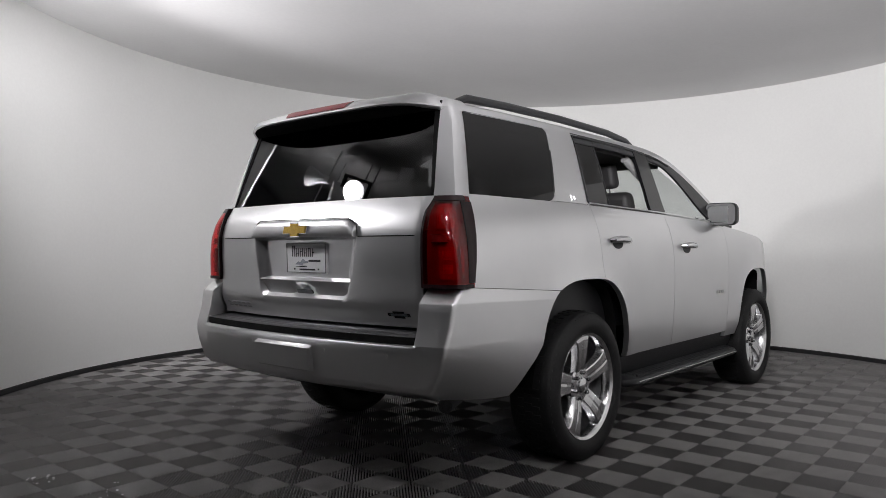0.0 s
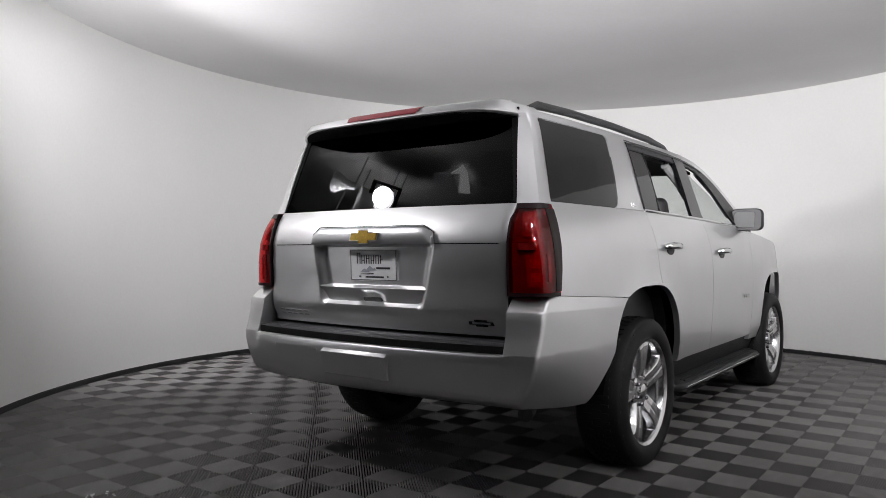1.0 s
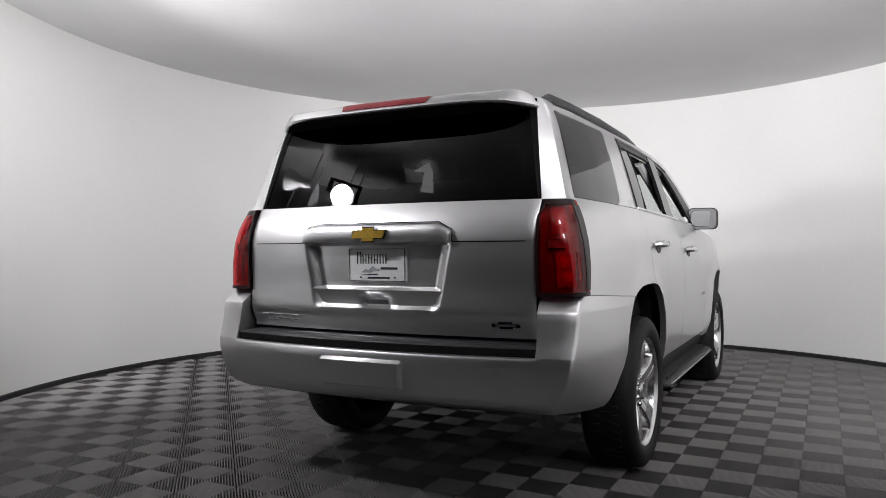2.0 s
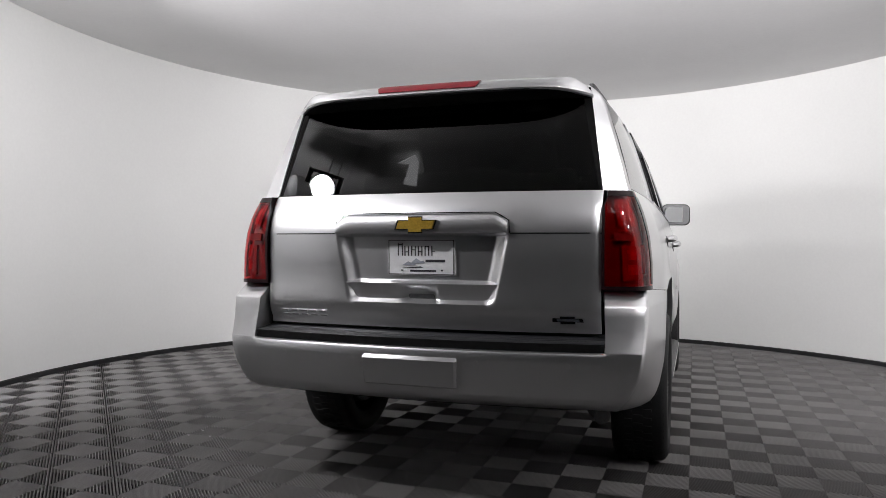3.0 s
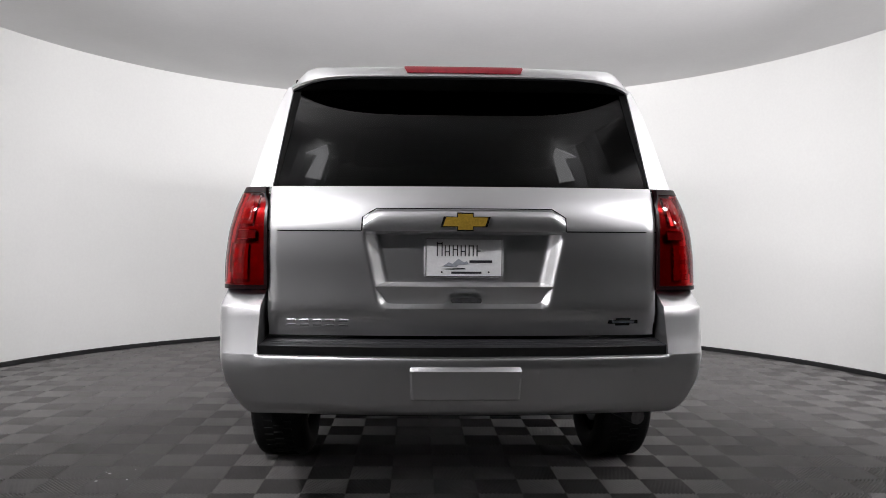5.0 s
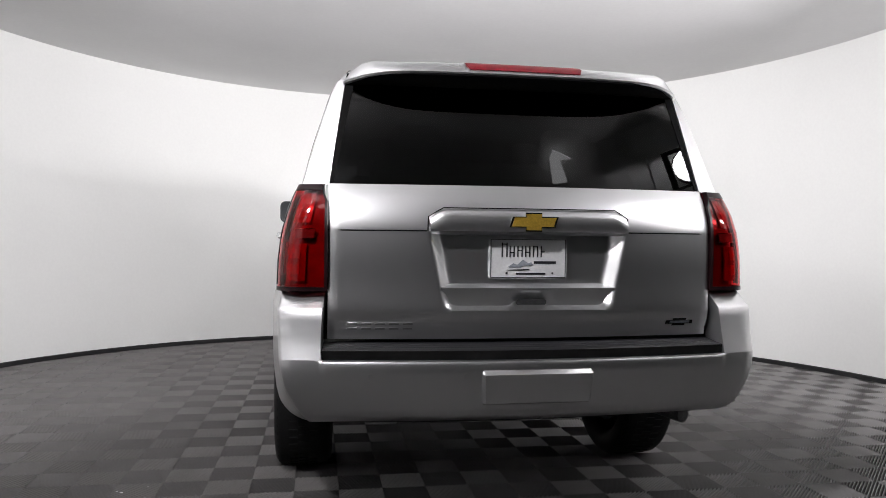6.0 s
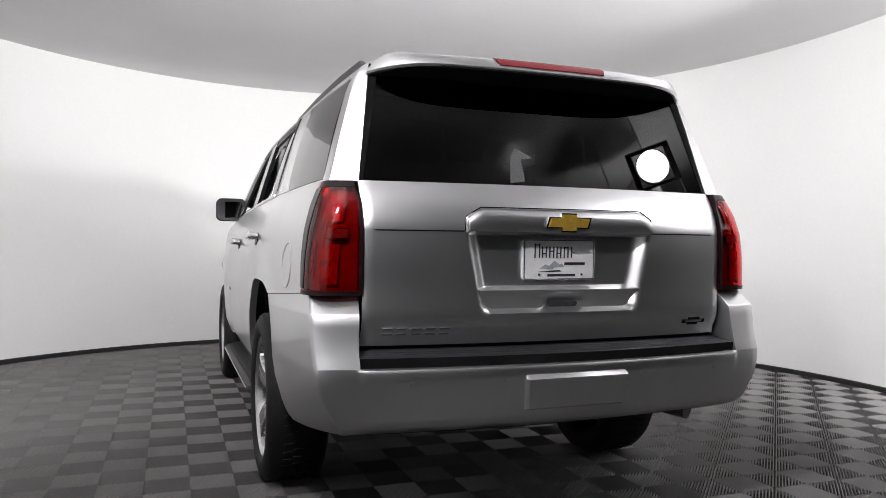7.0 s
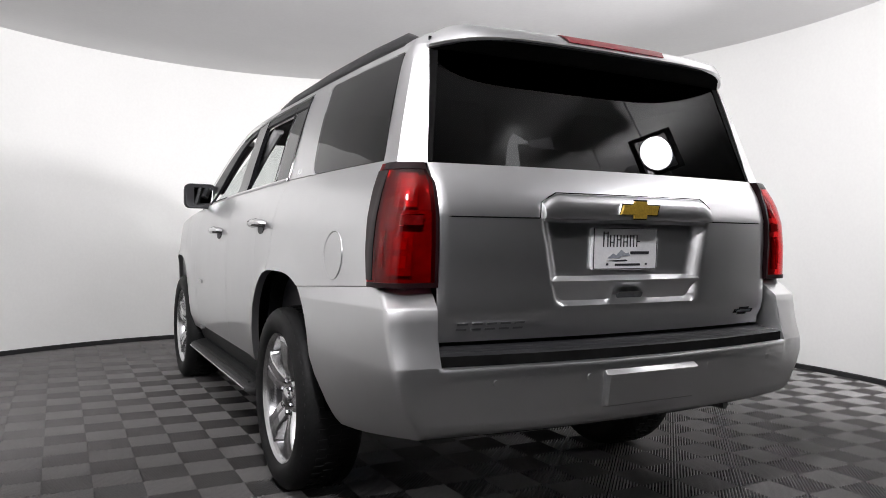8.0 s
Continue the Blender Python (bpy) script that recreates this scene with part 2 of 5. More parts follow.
def build_booth():
    # curved wall, open behind the car
    bm = bmesh.new()
    steps = 120
    angles = [GAP + (360 - 2 * GAP) * k / steps for k in range(steps + 1)]
    rows = []
    for a in angles:
        top = cloth(*ring(a, RAD, 0)[:2])
        rows.append([ring(a, RAD, z) for z in span(0, top, 12)] + [ring(a, RAD + 0.06, z) for z in (top, 0)])
    vs = grid(bm, rows, flip=True)
    for r in (vs[0], vs[-1]):
        bm.faces.new(r if r is vs[0] else r[::-1])
    wall = link("wall_round", bm, M_WALL)
    tagged(wall, "smooth white fabric wall curving round the booth", "wall", kind="structure")
    # black skirting along its foot
    bm = bmesh.new()
    rows = [[ring(a, RAD - 0.003, 0), ring(a, RAD - 0.016, 0.002), ring(a, RAD - 0.016, 0.038), ring(a, RAD - 0.003, 0.045)] for a in angles]
    grid(bm, rows, flip=True)
    tagged(link("baseboard", bm, M_SKIRT), "black skirting strip at the foot of the round wall", "baseboard", kind="structure")
    # stretched ceiling, sagging a little in the middle
    bm = bmesh.new()
    rings = []
    for k in range(1, 13):
        r = (RAD + 0.05) * k / 12
        rings.append([ring(a, r, cloth(*ring(a, r, 0)[:2])) for a in span(0, 360, 96)])
    vs = grid(bm, rings)
    bm.faces.new(vs[0][:-1])
    bmesh.ops.remove_doubles(bm, verts=bm.verts, dist=1e-5)
    bmesh.ops.recalc_face_normals(bm, faces=bm.faces)
    tagged(thick(link("ceiling", bm, M_CEIL), 0.02), "white stretched fabric ceiling over the booth", "ceiling", kind="structure")
    # the white ceiling runs on over the opening
    bm = bmesh.new()
    box(bm, (-4.3, -3.6, 3.16), (4.3, 0.0, 3.18))
    tagged(link("ceiling_porch", bm, M_CEIL, smooth=False), "white fabric ceiling over the opening of the booth", "ceiling", kind="structure")
    # two small dimples in the fabric; a duller grey stands in for their shade
    for x, y in ((-0.30, 2.83), (-0.12, 2.93)):
        bm = bmesh.new()
        z = cloth(x, y)
        lathe(bm, [(0.0005, 0.004), (0.018, 0.0035), (0.026, 0.002), (0.03, -0.004)], 16, lambda u, v, d: (x + 1.5 * u, y + v, z - d))
        tagged(link("ceiling_grommet", bm, M_DIMPLE), "small dimple in the fabric ceiling, its shade put into a duller grey", "grommet", group="ceiling grommets")
    # dark hall assumed in front of the opening, which closes the place; left wall and ceiling are pale to bounce light
    for name, lo, hi in (("wall_hall_back", (-6, -6.1, 0), (6, -6, 3.24)), ("wall_hall_left", (-4.45, -6, 0), (-4.35, 7, 3.24)),
                         ("wall_hall_right", (6, -6, 0), (6.1, 7, 3.24)), ("wall_hall_far", (-6, 7, 0), (6, 7.1, 3.24)), ("ceiling_hall", (-6.1, -6.1, 3.24), (6.1, 7.1, 3.32)),
                         ("floor", (-6.1, -6.1, -0.06), (6.1, 7.1, -0.022))):
        bm = bmesh.new()
        box(bm, lo, hi)
        ob = link(name, bm, {"floor": M_SUB, "ceiling_hall": M_HALLBOUNCE, "wall_hall_left": M_HALLBOUNCE}.get(name, M_HALL), smooth=False)
        tagged(ob, "dark subfloor under the ribbed tiles" if name == "floor" else "plain unseen wall or ceiling added round the booth", "floor" if name == "floor" else "wall", kind="structure")
    return wall


build_booth()


def build_lamp(x, y, z, aim, watts, cone, blend=0.6, hood="", r=0.2):
    """A round studio lamp on a hanging bracket: housing, glowing diffuser, snoot or flared hood, and its beam."""
    base = new("studio_lamp")
    base.matrix_world = look((x, y, z), aim)
    tagged(base, "round studio lamp hung from the ceiling; hooded pair mirrored in the window, others added unseen", "lamp", group="studio lamps")
    bm = bmesh.new()
    lathe(bm, [(r * 0.98, 0.004), (r * 1.03, 0.006), (r * 1.03, -0.03), (r * 0.45, -0.16), (min(0.08, r * 0.35), -0.26), (0.001, -0.26)], 32, lambda u, v, d: (u, v, -d))
    part("housing", bm, M_BLACK if hood == "doors" else M_PLATE, base)
    bm = bmesh.new()
    lathe(bm, [(0.001, 0.0), (r * 0.5, 0.0), (r * 0.975, 0.0)], 32, lambda u, v, d: (u, v, -d))
    bmesh.ops.reverse_faces(bm, faces=bm.faces)
    part("diffuser", bm, M_LAMP if hood == "doors" else M_ADDED_LAMP, base, "glowing white diffuser")
    if hood == "snoot":
        bm = bmesh.new()
        lathe(bm, [(r * 1.035, -0.03), (r * 1.04, 0.05), (r * 1.10, 0.16)], 32, lambda u, v, d: (u, v, -d))
        thick(part("snoot", bm, M_PLATE, base, "short white snoot"), 0.006)
    elif hood == "doors":
        # four black flaps standing out from a square plate behind the diffuser
        bm = bmesh.new()
        rows = [[(sx * w, sy * h, d) for sx, sy in ((-1, -1), (1, -1), (1, 1), (-1, 1), (-1, -1))] for w, h, d in ((0.17, 0.15, 0.0), (0.14, 0.132, 0.02), (0.125, 0.125, 0.02))]
        grid(bm, rows)
        bmesh.ops.remove_doubles(bm, verts=bm.verts, dist=1e-5)
        thick(part("hood", bm, M_BLACK, base, "black flared hood", smooth=False), 0.006, 0.0015)
    bm = bmesh.new()
    back = base.matrix_world.inverted()
    behind = base.matrix_world @ Vector((0, 0, 0.24))
    top = cloth(behind.x, behind.y) if math.hypot(behind.x - CX, behind.y - CY) < RAD else 3.24
    tube(bm, [back @ Vector(p) for p in (behind, behind + Vector((0, 0, 0.10)), (behind.x, behind.y, max(top, behind.z + 0.12)))], 0.009)
    part("bracket", bm, M_PLATE, base)
    if watts:
        light = bpy.data.lights.new("beam", "SPOT")
        light.energy, light.color, light.shadow_soft_size = watts, (0.995, 0.975, 1.0), 0.8 * r
        light.spot_size, light.spot_blend = radians(cone), blend
        ob = new("beam", light)
        ob.parent = base
        ob.location = (0, 0, -(0.18 if hood == "snoot" else 0.05))


for sx in (-1, 1):
    # lamps over the opening, mirrored in the rear window
    build_lamp(1.62 * sx if sx > 0 else -1.80, -0.72 if sx > 0 else -1.28, 2.42 if sx > 0 else 2.66, (0.3 * sx, 0.8, 1.9), KEY * (0.10 if sx > 0 else 1.0), 150, 1.0, hood="doors", r=0.125)
    # added out of view: ceiling wash, wall beams down both sides of the car, and a wash on the near wall
    build_lamp(2.7 * sx, -1.3, 1.95, (0.6 * sx, 3.3, 2.95), CEILING * (1.12 if sx > 0 else 0.80), 60, 1.0, "snoot", 0.17)
    build_lamp(2.4 * sx, -1.95, 2.6, (2.35 * sx, 5.0, 1.3), FAR_WALL * (1.0 if sx > 0 else 0.92), 56, 0.8, "snoot", 0.22)
    build_lamp(2.0 * sx, -1.35, 2.62, (4.0 * sx, 1.5, 1.75), NEAR_WALL * (1.2 if sx > 0 else 0.9), 96, 1.0, "snoot", 0.16)
    # added too: brightens the ceiling that the rear window mirrors
    build_lamp(2.3 * sx, -1.35, 2.1, (2.1 * sx, -1.15, 3.1), BOUNCE, 120, 1.0, "", 0.10)
# added glowing shapes, flat under the fabric over the opening, for pale window reflections on each side
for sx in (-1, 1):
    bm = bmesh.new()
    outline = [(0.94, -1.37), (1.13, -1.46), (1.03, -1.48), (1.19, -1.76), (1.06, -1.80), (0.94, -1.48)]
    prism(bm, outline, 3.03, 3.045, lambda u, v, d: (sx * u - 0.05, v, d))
    bmesh.ops.recalc_face_normals(bm, faces=bm.faces)
    tagged(link("ceiling_panel", bm, M_GLOWPATCH, smooth=False), "added glowing shape, unseen, for the pale patch mirrored in the rear window", "light panel", group="ceiling panels")
# added unseen lamps: left wall hot spot, right flank, pale hall wall
build_lamp(-2.35, -1.0, 2.72, (-3.32, -0.40, 2.68), HOTSPOT, 50, 0.9, "", 0.10)
build_lamp(2.95, -1.75, 2.55, (1.1, 1.7, 1.1), FLANK, 50, 0.8, "snoot", 0.16)
build_lamp(-2.6, -3.1, 2.75, (-4.4, -3.5, 1.6), HALL, 96, 1.0, "", 0.2)


# ---- the car: y runs forward from the rear bumper, x to its right ----
REAR_AXLE, FRONT_AXLE, HUB, TYRE_R = 1.278, 4.165, 0.395, 0.402
WIDE = [(0.30, 0.885), (0.40, 0.940), (0.50, 0.968), (0.62, 0.983), (0.80, 0.994), (0.95, 0.997), (1.08, 0.992), (1.18, 0.979), (1.27, 0.955), (1.33, 0.931), (1.38, 0.907),
        (1.50, 0.873), (1.62, 0.836), (1.72, 0.803), (1.785, 0.776), (1.82, 0.748), (1.85, 0.70)]
TAPER = [(0.2, 0.050), (0.5, 0.026), (0.9, 0.008), (1.4, 0.0), (3.2, 0.0), (3.9, 0.006), (4.4, 0.03), (4.6, 0.07), (4.75, 0.13), (4.88, 0.21), (5.1, 0.38)]
TAIL = [(0.70, 0.150), (0.80, 0.148), (0.95, 0.135), (1.10, 0.128), (1.20, 0.130), (1.28, 0.150), (1.33, 0.180), (1.375, 0.212), (1.50, 0.248), (1.65, 0.293), (1.80, 0.345), (1.85, 0.37)]
BELT = [(0.3, 1.378), (1.4, 1.376), (2.4, 1.358), (3.3, 1.325), (3.75, 1.285), (4.3, 1.235), (4.8, 1.15), (5.05, 1.05)]
BOW, CORNER, Y_SIDE, SEAM_FALL = 0.092, 0.125, 0.315, 0.06


def belt(y):
    return ease(BELT, y)


def flare(y, z):
    """How far the body swells round the wheel arches."""
    if not 0.42 < z < 1.25:
        return 0.0
    d = min(math.hypot((y - a) / 1.02, z - 0.46) for a in (REAR_AXLE, FRONT_AXLE)) - 0.50
    return 0.020 * step01(0.42, 0.55, z) * math.exp(-(max(0.0, d) / 0.075) ** 2)


def side(y, z, out=0.0):
    """A point of the car's right flank."""
    return (ease(WIDE, z) - ease(TAPER, y) + flare(y, z) + out, y, z)


def tail_y(x, z):
    return ease(TAIL, z) + BOW * x * x


def plan(s, z, out=0.0):
    """A point of the outline at height z: 0 to 1 across the tail, 1 to 2 round the corner, then metres along the flank."""
    y_side = max(Y_SIDE, 0.045 + tail_y(0.8, z))
    w = ease(WIDE, z) - ease(TAPER, y_side)
    c = CORNER
    xi = w - c
    y1 = tail_y(xi, z)
    if s <= 1:
        x = s * xi
        return (x, tail_y(x, z) - out, z)
    if s <= 2:
        f = radians(90 * (s - 1))
        sl = 2 * BOW * xi * c
        depth = max(0.03, y_side - y1)
        return (xi + c * math.sin(f) ** 0.72 + out * math.sin(f), y1 + depth * (1 - math.cos(f)) ** 1.15 + sl * 0.3 * math.sin(f) * (1 - (1 - math.cos(f))) - out * math.cos(f), z)
    y = y_side + (s - 2)
    return side(y, z, out)


def s_of_x(x, z):
    w = ease(WIDE, z) - ease(TAPER, Y_SIDE)
    c = CORNER
    xi = w - c
    return x / xi if x <= xi else 1 + math.degrees(math.asin(min(1, (x - xi) / c))) / 90


def mirrored(p, sx):
    return (sx * p[0], p[1], p[2])


def arch(y, axle, top=0.968, half=0.475, foot=0.40, power=3.0):
    """The lower edge of the flank at y, over a wheel."""
    k = abs(y - axle) / half
    return foot if k >= 1 else foot + (top - foot) * (1 - k ** power) ** (1 / power)


def columns(a, b, axle=None, half=0.475, n=10):
    """Stations along the flank, closer together where a wheel arch is steep."""
    ys = set(round(y, 4) for y in span(a, b, n))
    if axle is not None:
        for k in range(33):
            y = axle - half * math.cos(math.pi * k / 32)
            if a <= y <= b:
                ys.add(round(y, 4))
    return sorted(ys)


car = new("suv")
LEAN = radians(-0.45)  # it stands a little lower on its left
car.rotation_euler = (0, LEAN, 0)
tagged(car, "silver full-size four-door sport utility car, parked with its side windows lowered", "car")


def flank(name, ys, low, high, sx, rows=9, out=0.0, label="", mat=None, back=0.0):
    """A panel of the flank between two lines of height, with its edges turned in."""
    bm = bmesh.new()
    cols = []
    for i, y in enumerate(ys):
        zs = span(low(y), high(y), rows)
        if y < 0.46:
            col = [mirrored(side(y + (0.46 - y) / 0.135 * 0.06 * (z - 0.957) / 0.42, z, out), sx) for z in zs]
        else:
            col = [mirrored(side(y, z, out), sx) for z in zs]
        col = [mirrored(side(y, zs[0], out - 0.035), sx)] + col
        cols.append(col)
    first = [mirrored((abs(p[0]) - 0.03, p[1], p[2]), sx) for p in cols[0]]
    last = [mirrored((abs(p[0]) - 0.03, p[1], p[2]), sx) for p in cols[-1]]
    grid(bm, [first] + cols + [last], flip=sx > 0)
    bmesh.ops.remove_doubles(bm, verts=bm.verts, dist=1e-5)
    bmesh.ops.recalc_face_normals(bm, faces=bm.faces)
    return part(name, bm, mat or M_PAINT, car, label)


def patch(name, b0, b1, t0, t1, z0, z1, sx, mat, out=0.0, parent=None, label="", n=4, m=8, sheet=0.006, surface=None, bulge=0.0):
    """A sheet on the flank between two leaning edges: b0 to b1 along its foot, t0 to t1 along its head."""
    bm = bmesh.new()
    rows = []
    for i in range(m + 1):
        k = i / m
        row = []
        for j in range(n + 1):
            y = lerp(lerp(b0, b1, j / n), lerp(t0, t1, j / n), k) + bulge * math.sin(math.pi * k)
            lo, hi = (z0(y) if callable(z0) else z0), (z1(y) if callable(z1) else z1)
            z = lerp(lo, hi, k)
            row.append(mirrored((surface or side)(y, z, out), sx))
        rows.append(row)
    grid(bm, rows, flip=sx < 0)
    bmesh.ops.recalc_face_normals(bm, faces=bm.faces)
    ob = part(name, bm, mat, parent or car, label)
    return thick(ob, sheet, offset=0.0) if sheet else ob


def side_glass(y, z, out=0.0):
    """The side windows: nearly flat from belt to rail."""
    k = (z - 1.379) / 0.407
    return (lerp(side(y, 1.379)[0], side(y, 1.786)[0], k) + 0.010 * math.sin(math.pi * min(1, max(0, k))) + out, y, z)


ROOF_EDGE = [(0.45, 1.785), (1.4, 1.79), (2.1, 1.785), (2.5, 1.765), (2.65, 1.745), (2.8, 1.712), (2.95, 1.662), (3.1, 1.595), (3.3, 1.492), (3.5, 1.39), (3.64, 1.318)]


def head(y):
    """Height of the head of the side windows."""
    return ease(ROOF_EDGE, y)


def build_sides():
    for sx in (-1, 1):
        # flank panels
        flank("quarter_panel", columns(0.325, 1.4385, REAR_AXLE), lambda y: max(0.960 - SEAM_FALL * max(0, y - 0.3), arch(y, REAR_AXLE)) if y < 1.30 else max(arch(y, REAR_AXLE), 0.5), belt, sx)
        door_r = flank("rear_door", columns(1.4415, 2.4285, REAR_AXLE), lambda y: max(0.50, arch(y, REAR_AXLE)), belt, sx)
        door_f = flank("front_door", columns(2.4315, 3.4685, None), lambda y: 0.50, belt, sx)
        flank("front_fender", columns(3.4715, 4.97, FRONT_AXLE, n=14), lambda y: max(0.46, arch(y, FRONT_AXLE, half=0.465)), belt, sx)
        flank("rocker_panel", columns(1.74, 3.73, None), lambda y: 0.33, lambda y: 0.493, sx, rows=3, out=-0.030, mat=M_BLACK)
        # pillars, each between two leaning edges
        top = 1.792
        patch("rear_side_pillar", 1.083, 1.427, 1.205, 1.462, belt, top, sx, M_PAINT, out=-0.009, n=3, sheet=0.02)
        patch("centre_pillar", 2.24, 2.46, 2.235, 2.415, belt, head, sx, M_GLOSSBLACK, out=-0.004, n=2, sheet=0.02, label="gloss black pillar trim between the doors")
        bm = bmesh.new()
        grid(bm, [[mirrored(side(y, z, -0.006), sx) for z in span(max(belt(y) - 0.01, head(y) - lerp(0.045, 0.17, step01(2.6, 3.2, y))), head(y) + 0.004, 3)] for y in span(2.44, 3.50, 22)])
        bmesh.ops.recalc_face_normals(bm, faces=bm.faces)
        thick(part("window_frame_front", bm, M_BLACK, car, "black window frame"), 0.014, offset=0.0)
        bm = bmesh.new()
        grid(bm, [[mirrored(side(y, z, -0.006), sx) for z in span(head(y) - 0.050, head(y) + 0.004, 2)] for y in span(1.462, 2.26, 12)])
        bmesh.ops.recalc_face_normals(bm, faces=bm.faces)
        thick(part("window_frame_rear", bm, M_BLACK, car, "black window frame"), 0.014, offset=0.0)
        # rail above the windows
        bm = bmesh.new()
        ys = span(0.47, 2.60, 22) + span(2.60, 3.63, 16)[1:]
        rows = []
        for y in ys:
            e = head(y) - 0.004
            rows.append([mirrored(side(y, e, -0.02), sx), mirrored(side(y, e), sx), mirrored(side(y, e + 0.02, 0.004), sx), mirrored(side(y, e + 0.04, 0.006), sx), mirrored(side(y, e + 0.055, -0.004), sx), mirrored(side(y, e + 0.065, -0.03), sx)])
        grid(bm, rows, flip=sx > 0)
        bmesh.ops.recalc_face_normals(bm, faces=bm.faces)
        part("roof_side_rail", bm, M_PAINT, car)
        # panes
        patch("quarter_window", 0.394, 1.092, 0.502, 1.212, lambda y: belt(y) + 0.002, 1.786, sx, M_TINT, out=-0.002, n=6, sheet=0.004, label="dark privacy glass", surface=side_glass)
        for yc, zc, up in ((1.0875, 1.379, 1), (1.2075, 1.785, -1)):
            bm = bmesh.new()
            r = 0.05
            lean = 0.30
            outline = [(0.004, -0.004 * up)] + [(-r + r * math.sin(radians(a)), up * (r - r * math.cos(radians(a)))) for a in span(0, 90, 6)]
            prism(bm, outline if up > 0 else outline[::-1], -0.004, 0.004, lambda u, v, d: mirrored(side(yc + u + lean * v, zc + v, d), sx))
            bmesh.ops.recalc_face_normals(bm, faces=bm.faces)
            part("window_corner", bm, M_PAINT, car, smooth=False)
        patch("rear_door_pane", 1.43, 1.69, 1.462, 1.705, lambda y: belt(y) + 0.010, 1.775, sx, M_TINT, out=-0.006, surface=side_glass, parent=door_r, n=3, sheet=0.004, label="dark fixed privacy glass")
        # black seals round the openings
        bm = bmesh.new()
        loop = [side(y, belt(y) + 0.006, 0.002) for y in span(1.44, 3.30, 20)]
        tube(bm, [mirrored(p, sx) for p in loop], 0.009, 6)
        part("belt_moulding", bm, M_CHROME, car, "bright strip below the side windows")
        bm = bmesh.new()
        tube(bm, [mirrored(p, sx) for p in [side(1.69, belt(1.7) + 0.01, -0.006), side(1.698, 1.60, -0.006), side(1.706, 1.772, -0.006)]], 0.009, 6)
        part("window_divider", bm, M_GLOSSBLACK, door_r)
        bm = bmesh.new()
        tube(bm, [mirrored(p, sx) for p in [side(1.432, belt(1.4) + 0.012, 0.0), side(1.448, 1.58, 0.0), side(1.466, 1.775, 0.0), side(1.8, 1.778, 0.0), side(2.25, head(2.25) - 0.008, 0.0), side(2.6, head(2.6) - 0.01, 0.0), side(2.75, head(2.75) - 0.01, 0.0)]], 0.010, 6)
        part("window_seal", bm, M_GLOSSBLACK, car)
        # handles: a bright pull over a dark cup
        for door, y0, z0 in ((door_r, 1.645, 1.175), (door_f, 2.655, 1.146)):
            bm = bmesh.new()
            pts = [side(y0 - 0.095, z0, 0.004), side(y0 - 0.085, z0 + 0.004, 0.026), side(y0 - 0.03, z0 + 0.008, 0.040), side(y0 + 0.05, z0 + 0.006, 0.040), side(y0 + 0.095, z0 + 0.002, 0.026), side(y0 + 0.108, z0 - 0.002, 0.004)]
            tube(bm, [mirrored(p, sx) for p in pts], [0.014, 0.019, 0.021, 0.021, 0.019, 0.014], 12)
            part("handle", bm, M_CHROME, door, "bright chrome door handle")
            bm = bmesh.new()
            prism(bm, [(0.062 * math.cos(2 * math.pi * k / 18), 0.034 * math.sin(2 * math.pi * k / 18)) for k in range(18)], -0.01, 0.003,
                  lambda u, v, d: mirrored(side(y0 + u, z0 - 0.012 + v, d), sx))
            part("handle_cup", bm, M_BLACK, door)
        # side step: a long board on the rocker with a black tread
        bm = bmesh.new()
        prof = [(0.84, 0.318), (0.90, 0.300), (0.990, 0.308), (1.012, 0.328), (1.002, 0.352), (0.94, 0.368), (0.84, 0.372)]
        rows = []
        for y, k in ((1.77, 0.55), (1.80, 0.85), (1.86, 1), (2.4, 1), (3.0, 1), (3.58, 1), (3.64, 0.85), (3.67, 0.55)):
            rows.append([(sx * (0.84 + (x - 0.84) * k), y, 0.335 + (z - 0.335) * lerp(0.6, 1, k)) for x, z in prof])
        grid(bm, [r + [r[0]] for r in rows], flip=sx < 0)
        bmesh.ops.remove_doubles(bm, verts=bm.verts, dist=1e-5)
        bmesh.ops.holes_fill(bm, edges=bm.edges)
        board = part("side_step", bm, M_BLACK, car, "black running board under the doors")
        bm = bmesh.new()
        for k in range(5):
            x = 0.875 + 0.024 * k
            box(bm, (min(sx * x, sx * (x + 0.012)), 1.90, 0.366 - 0.05 * (x - 0.84)), (max(sx * x, sx * (x + 0.012)), 3.54, 0.374 - 0.05 * (x - 0.84)))
        part("tread", bm, M_BLACK, board)
        bm = bmesh.new()
        tube(bm, [(sx * 1.010, 1.86, 0.336), (sx * 1.012, 2.7, 0.336), (sx * 1.010, 3.58, 0.336)], 0.004, 8)
        part("edge_strip", bm, M_ALLOY, board, "bright metal strip")
        # side badge on the front door
        bm = bmesh.new()
        for k in range(3):
            y = 3.20 + 0.05 * k
            prism(bm, [(y, 0.800), (y + 0.038, 0.800), (y + 0.038, 0.822), (y, 0.822)], -0.002, 0.006, lambda u, v, d: mirrored(side(u, v, d), sx))
        part("side_badge", bm, M_CHROME, door_f, "small bright badge bars")
        bm = bmesh.new()
        for k in range(2):
            y = 1.262 + 0.030 * k
            prism(bm, [(y, 1.394), (y + 0.020, 1.394), (y + 0.020, 1.399), (y + 0.006, 1.399), (y + 0.006, 1.418), (y, 1.418)], 0.0, 0.005, lambda u, v, d: mirrored(side(u, v, d), sx))
        part("trim_badge", bm, M_CHROME, car, "small chrome trim letters")
        # mirror
        bm = bmesh.new()
        base = side(3.36, 1.35, 0.0)
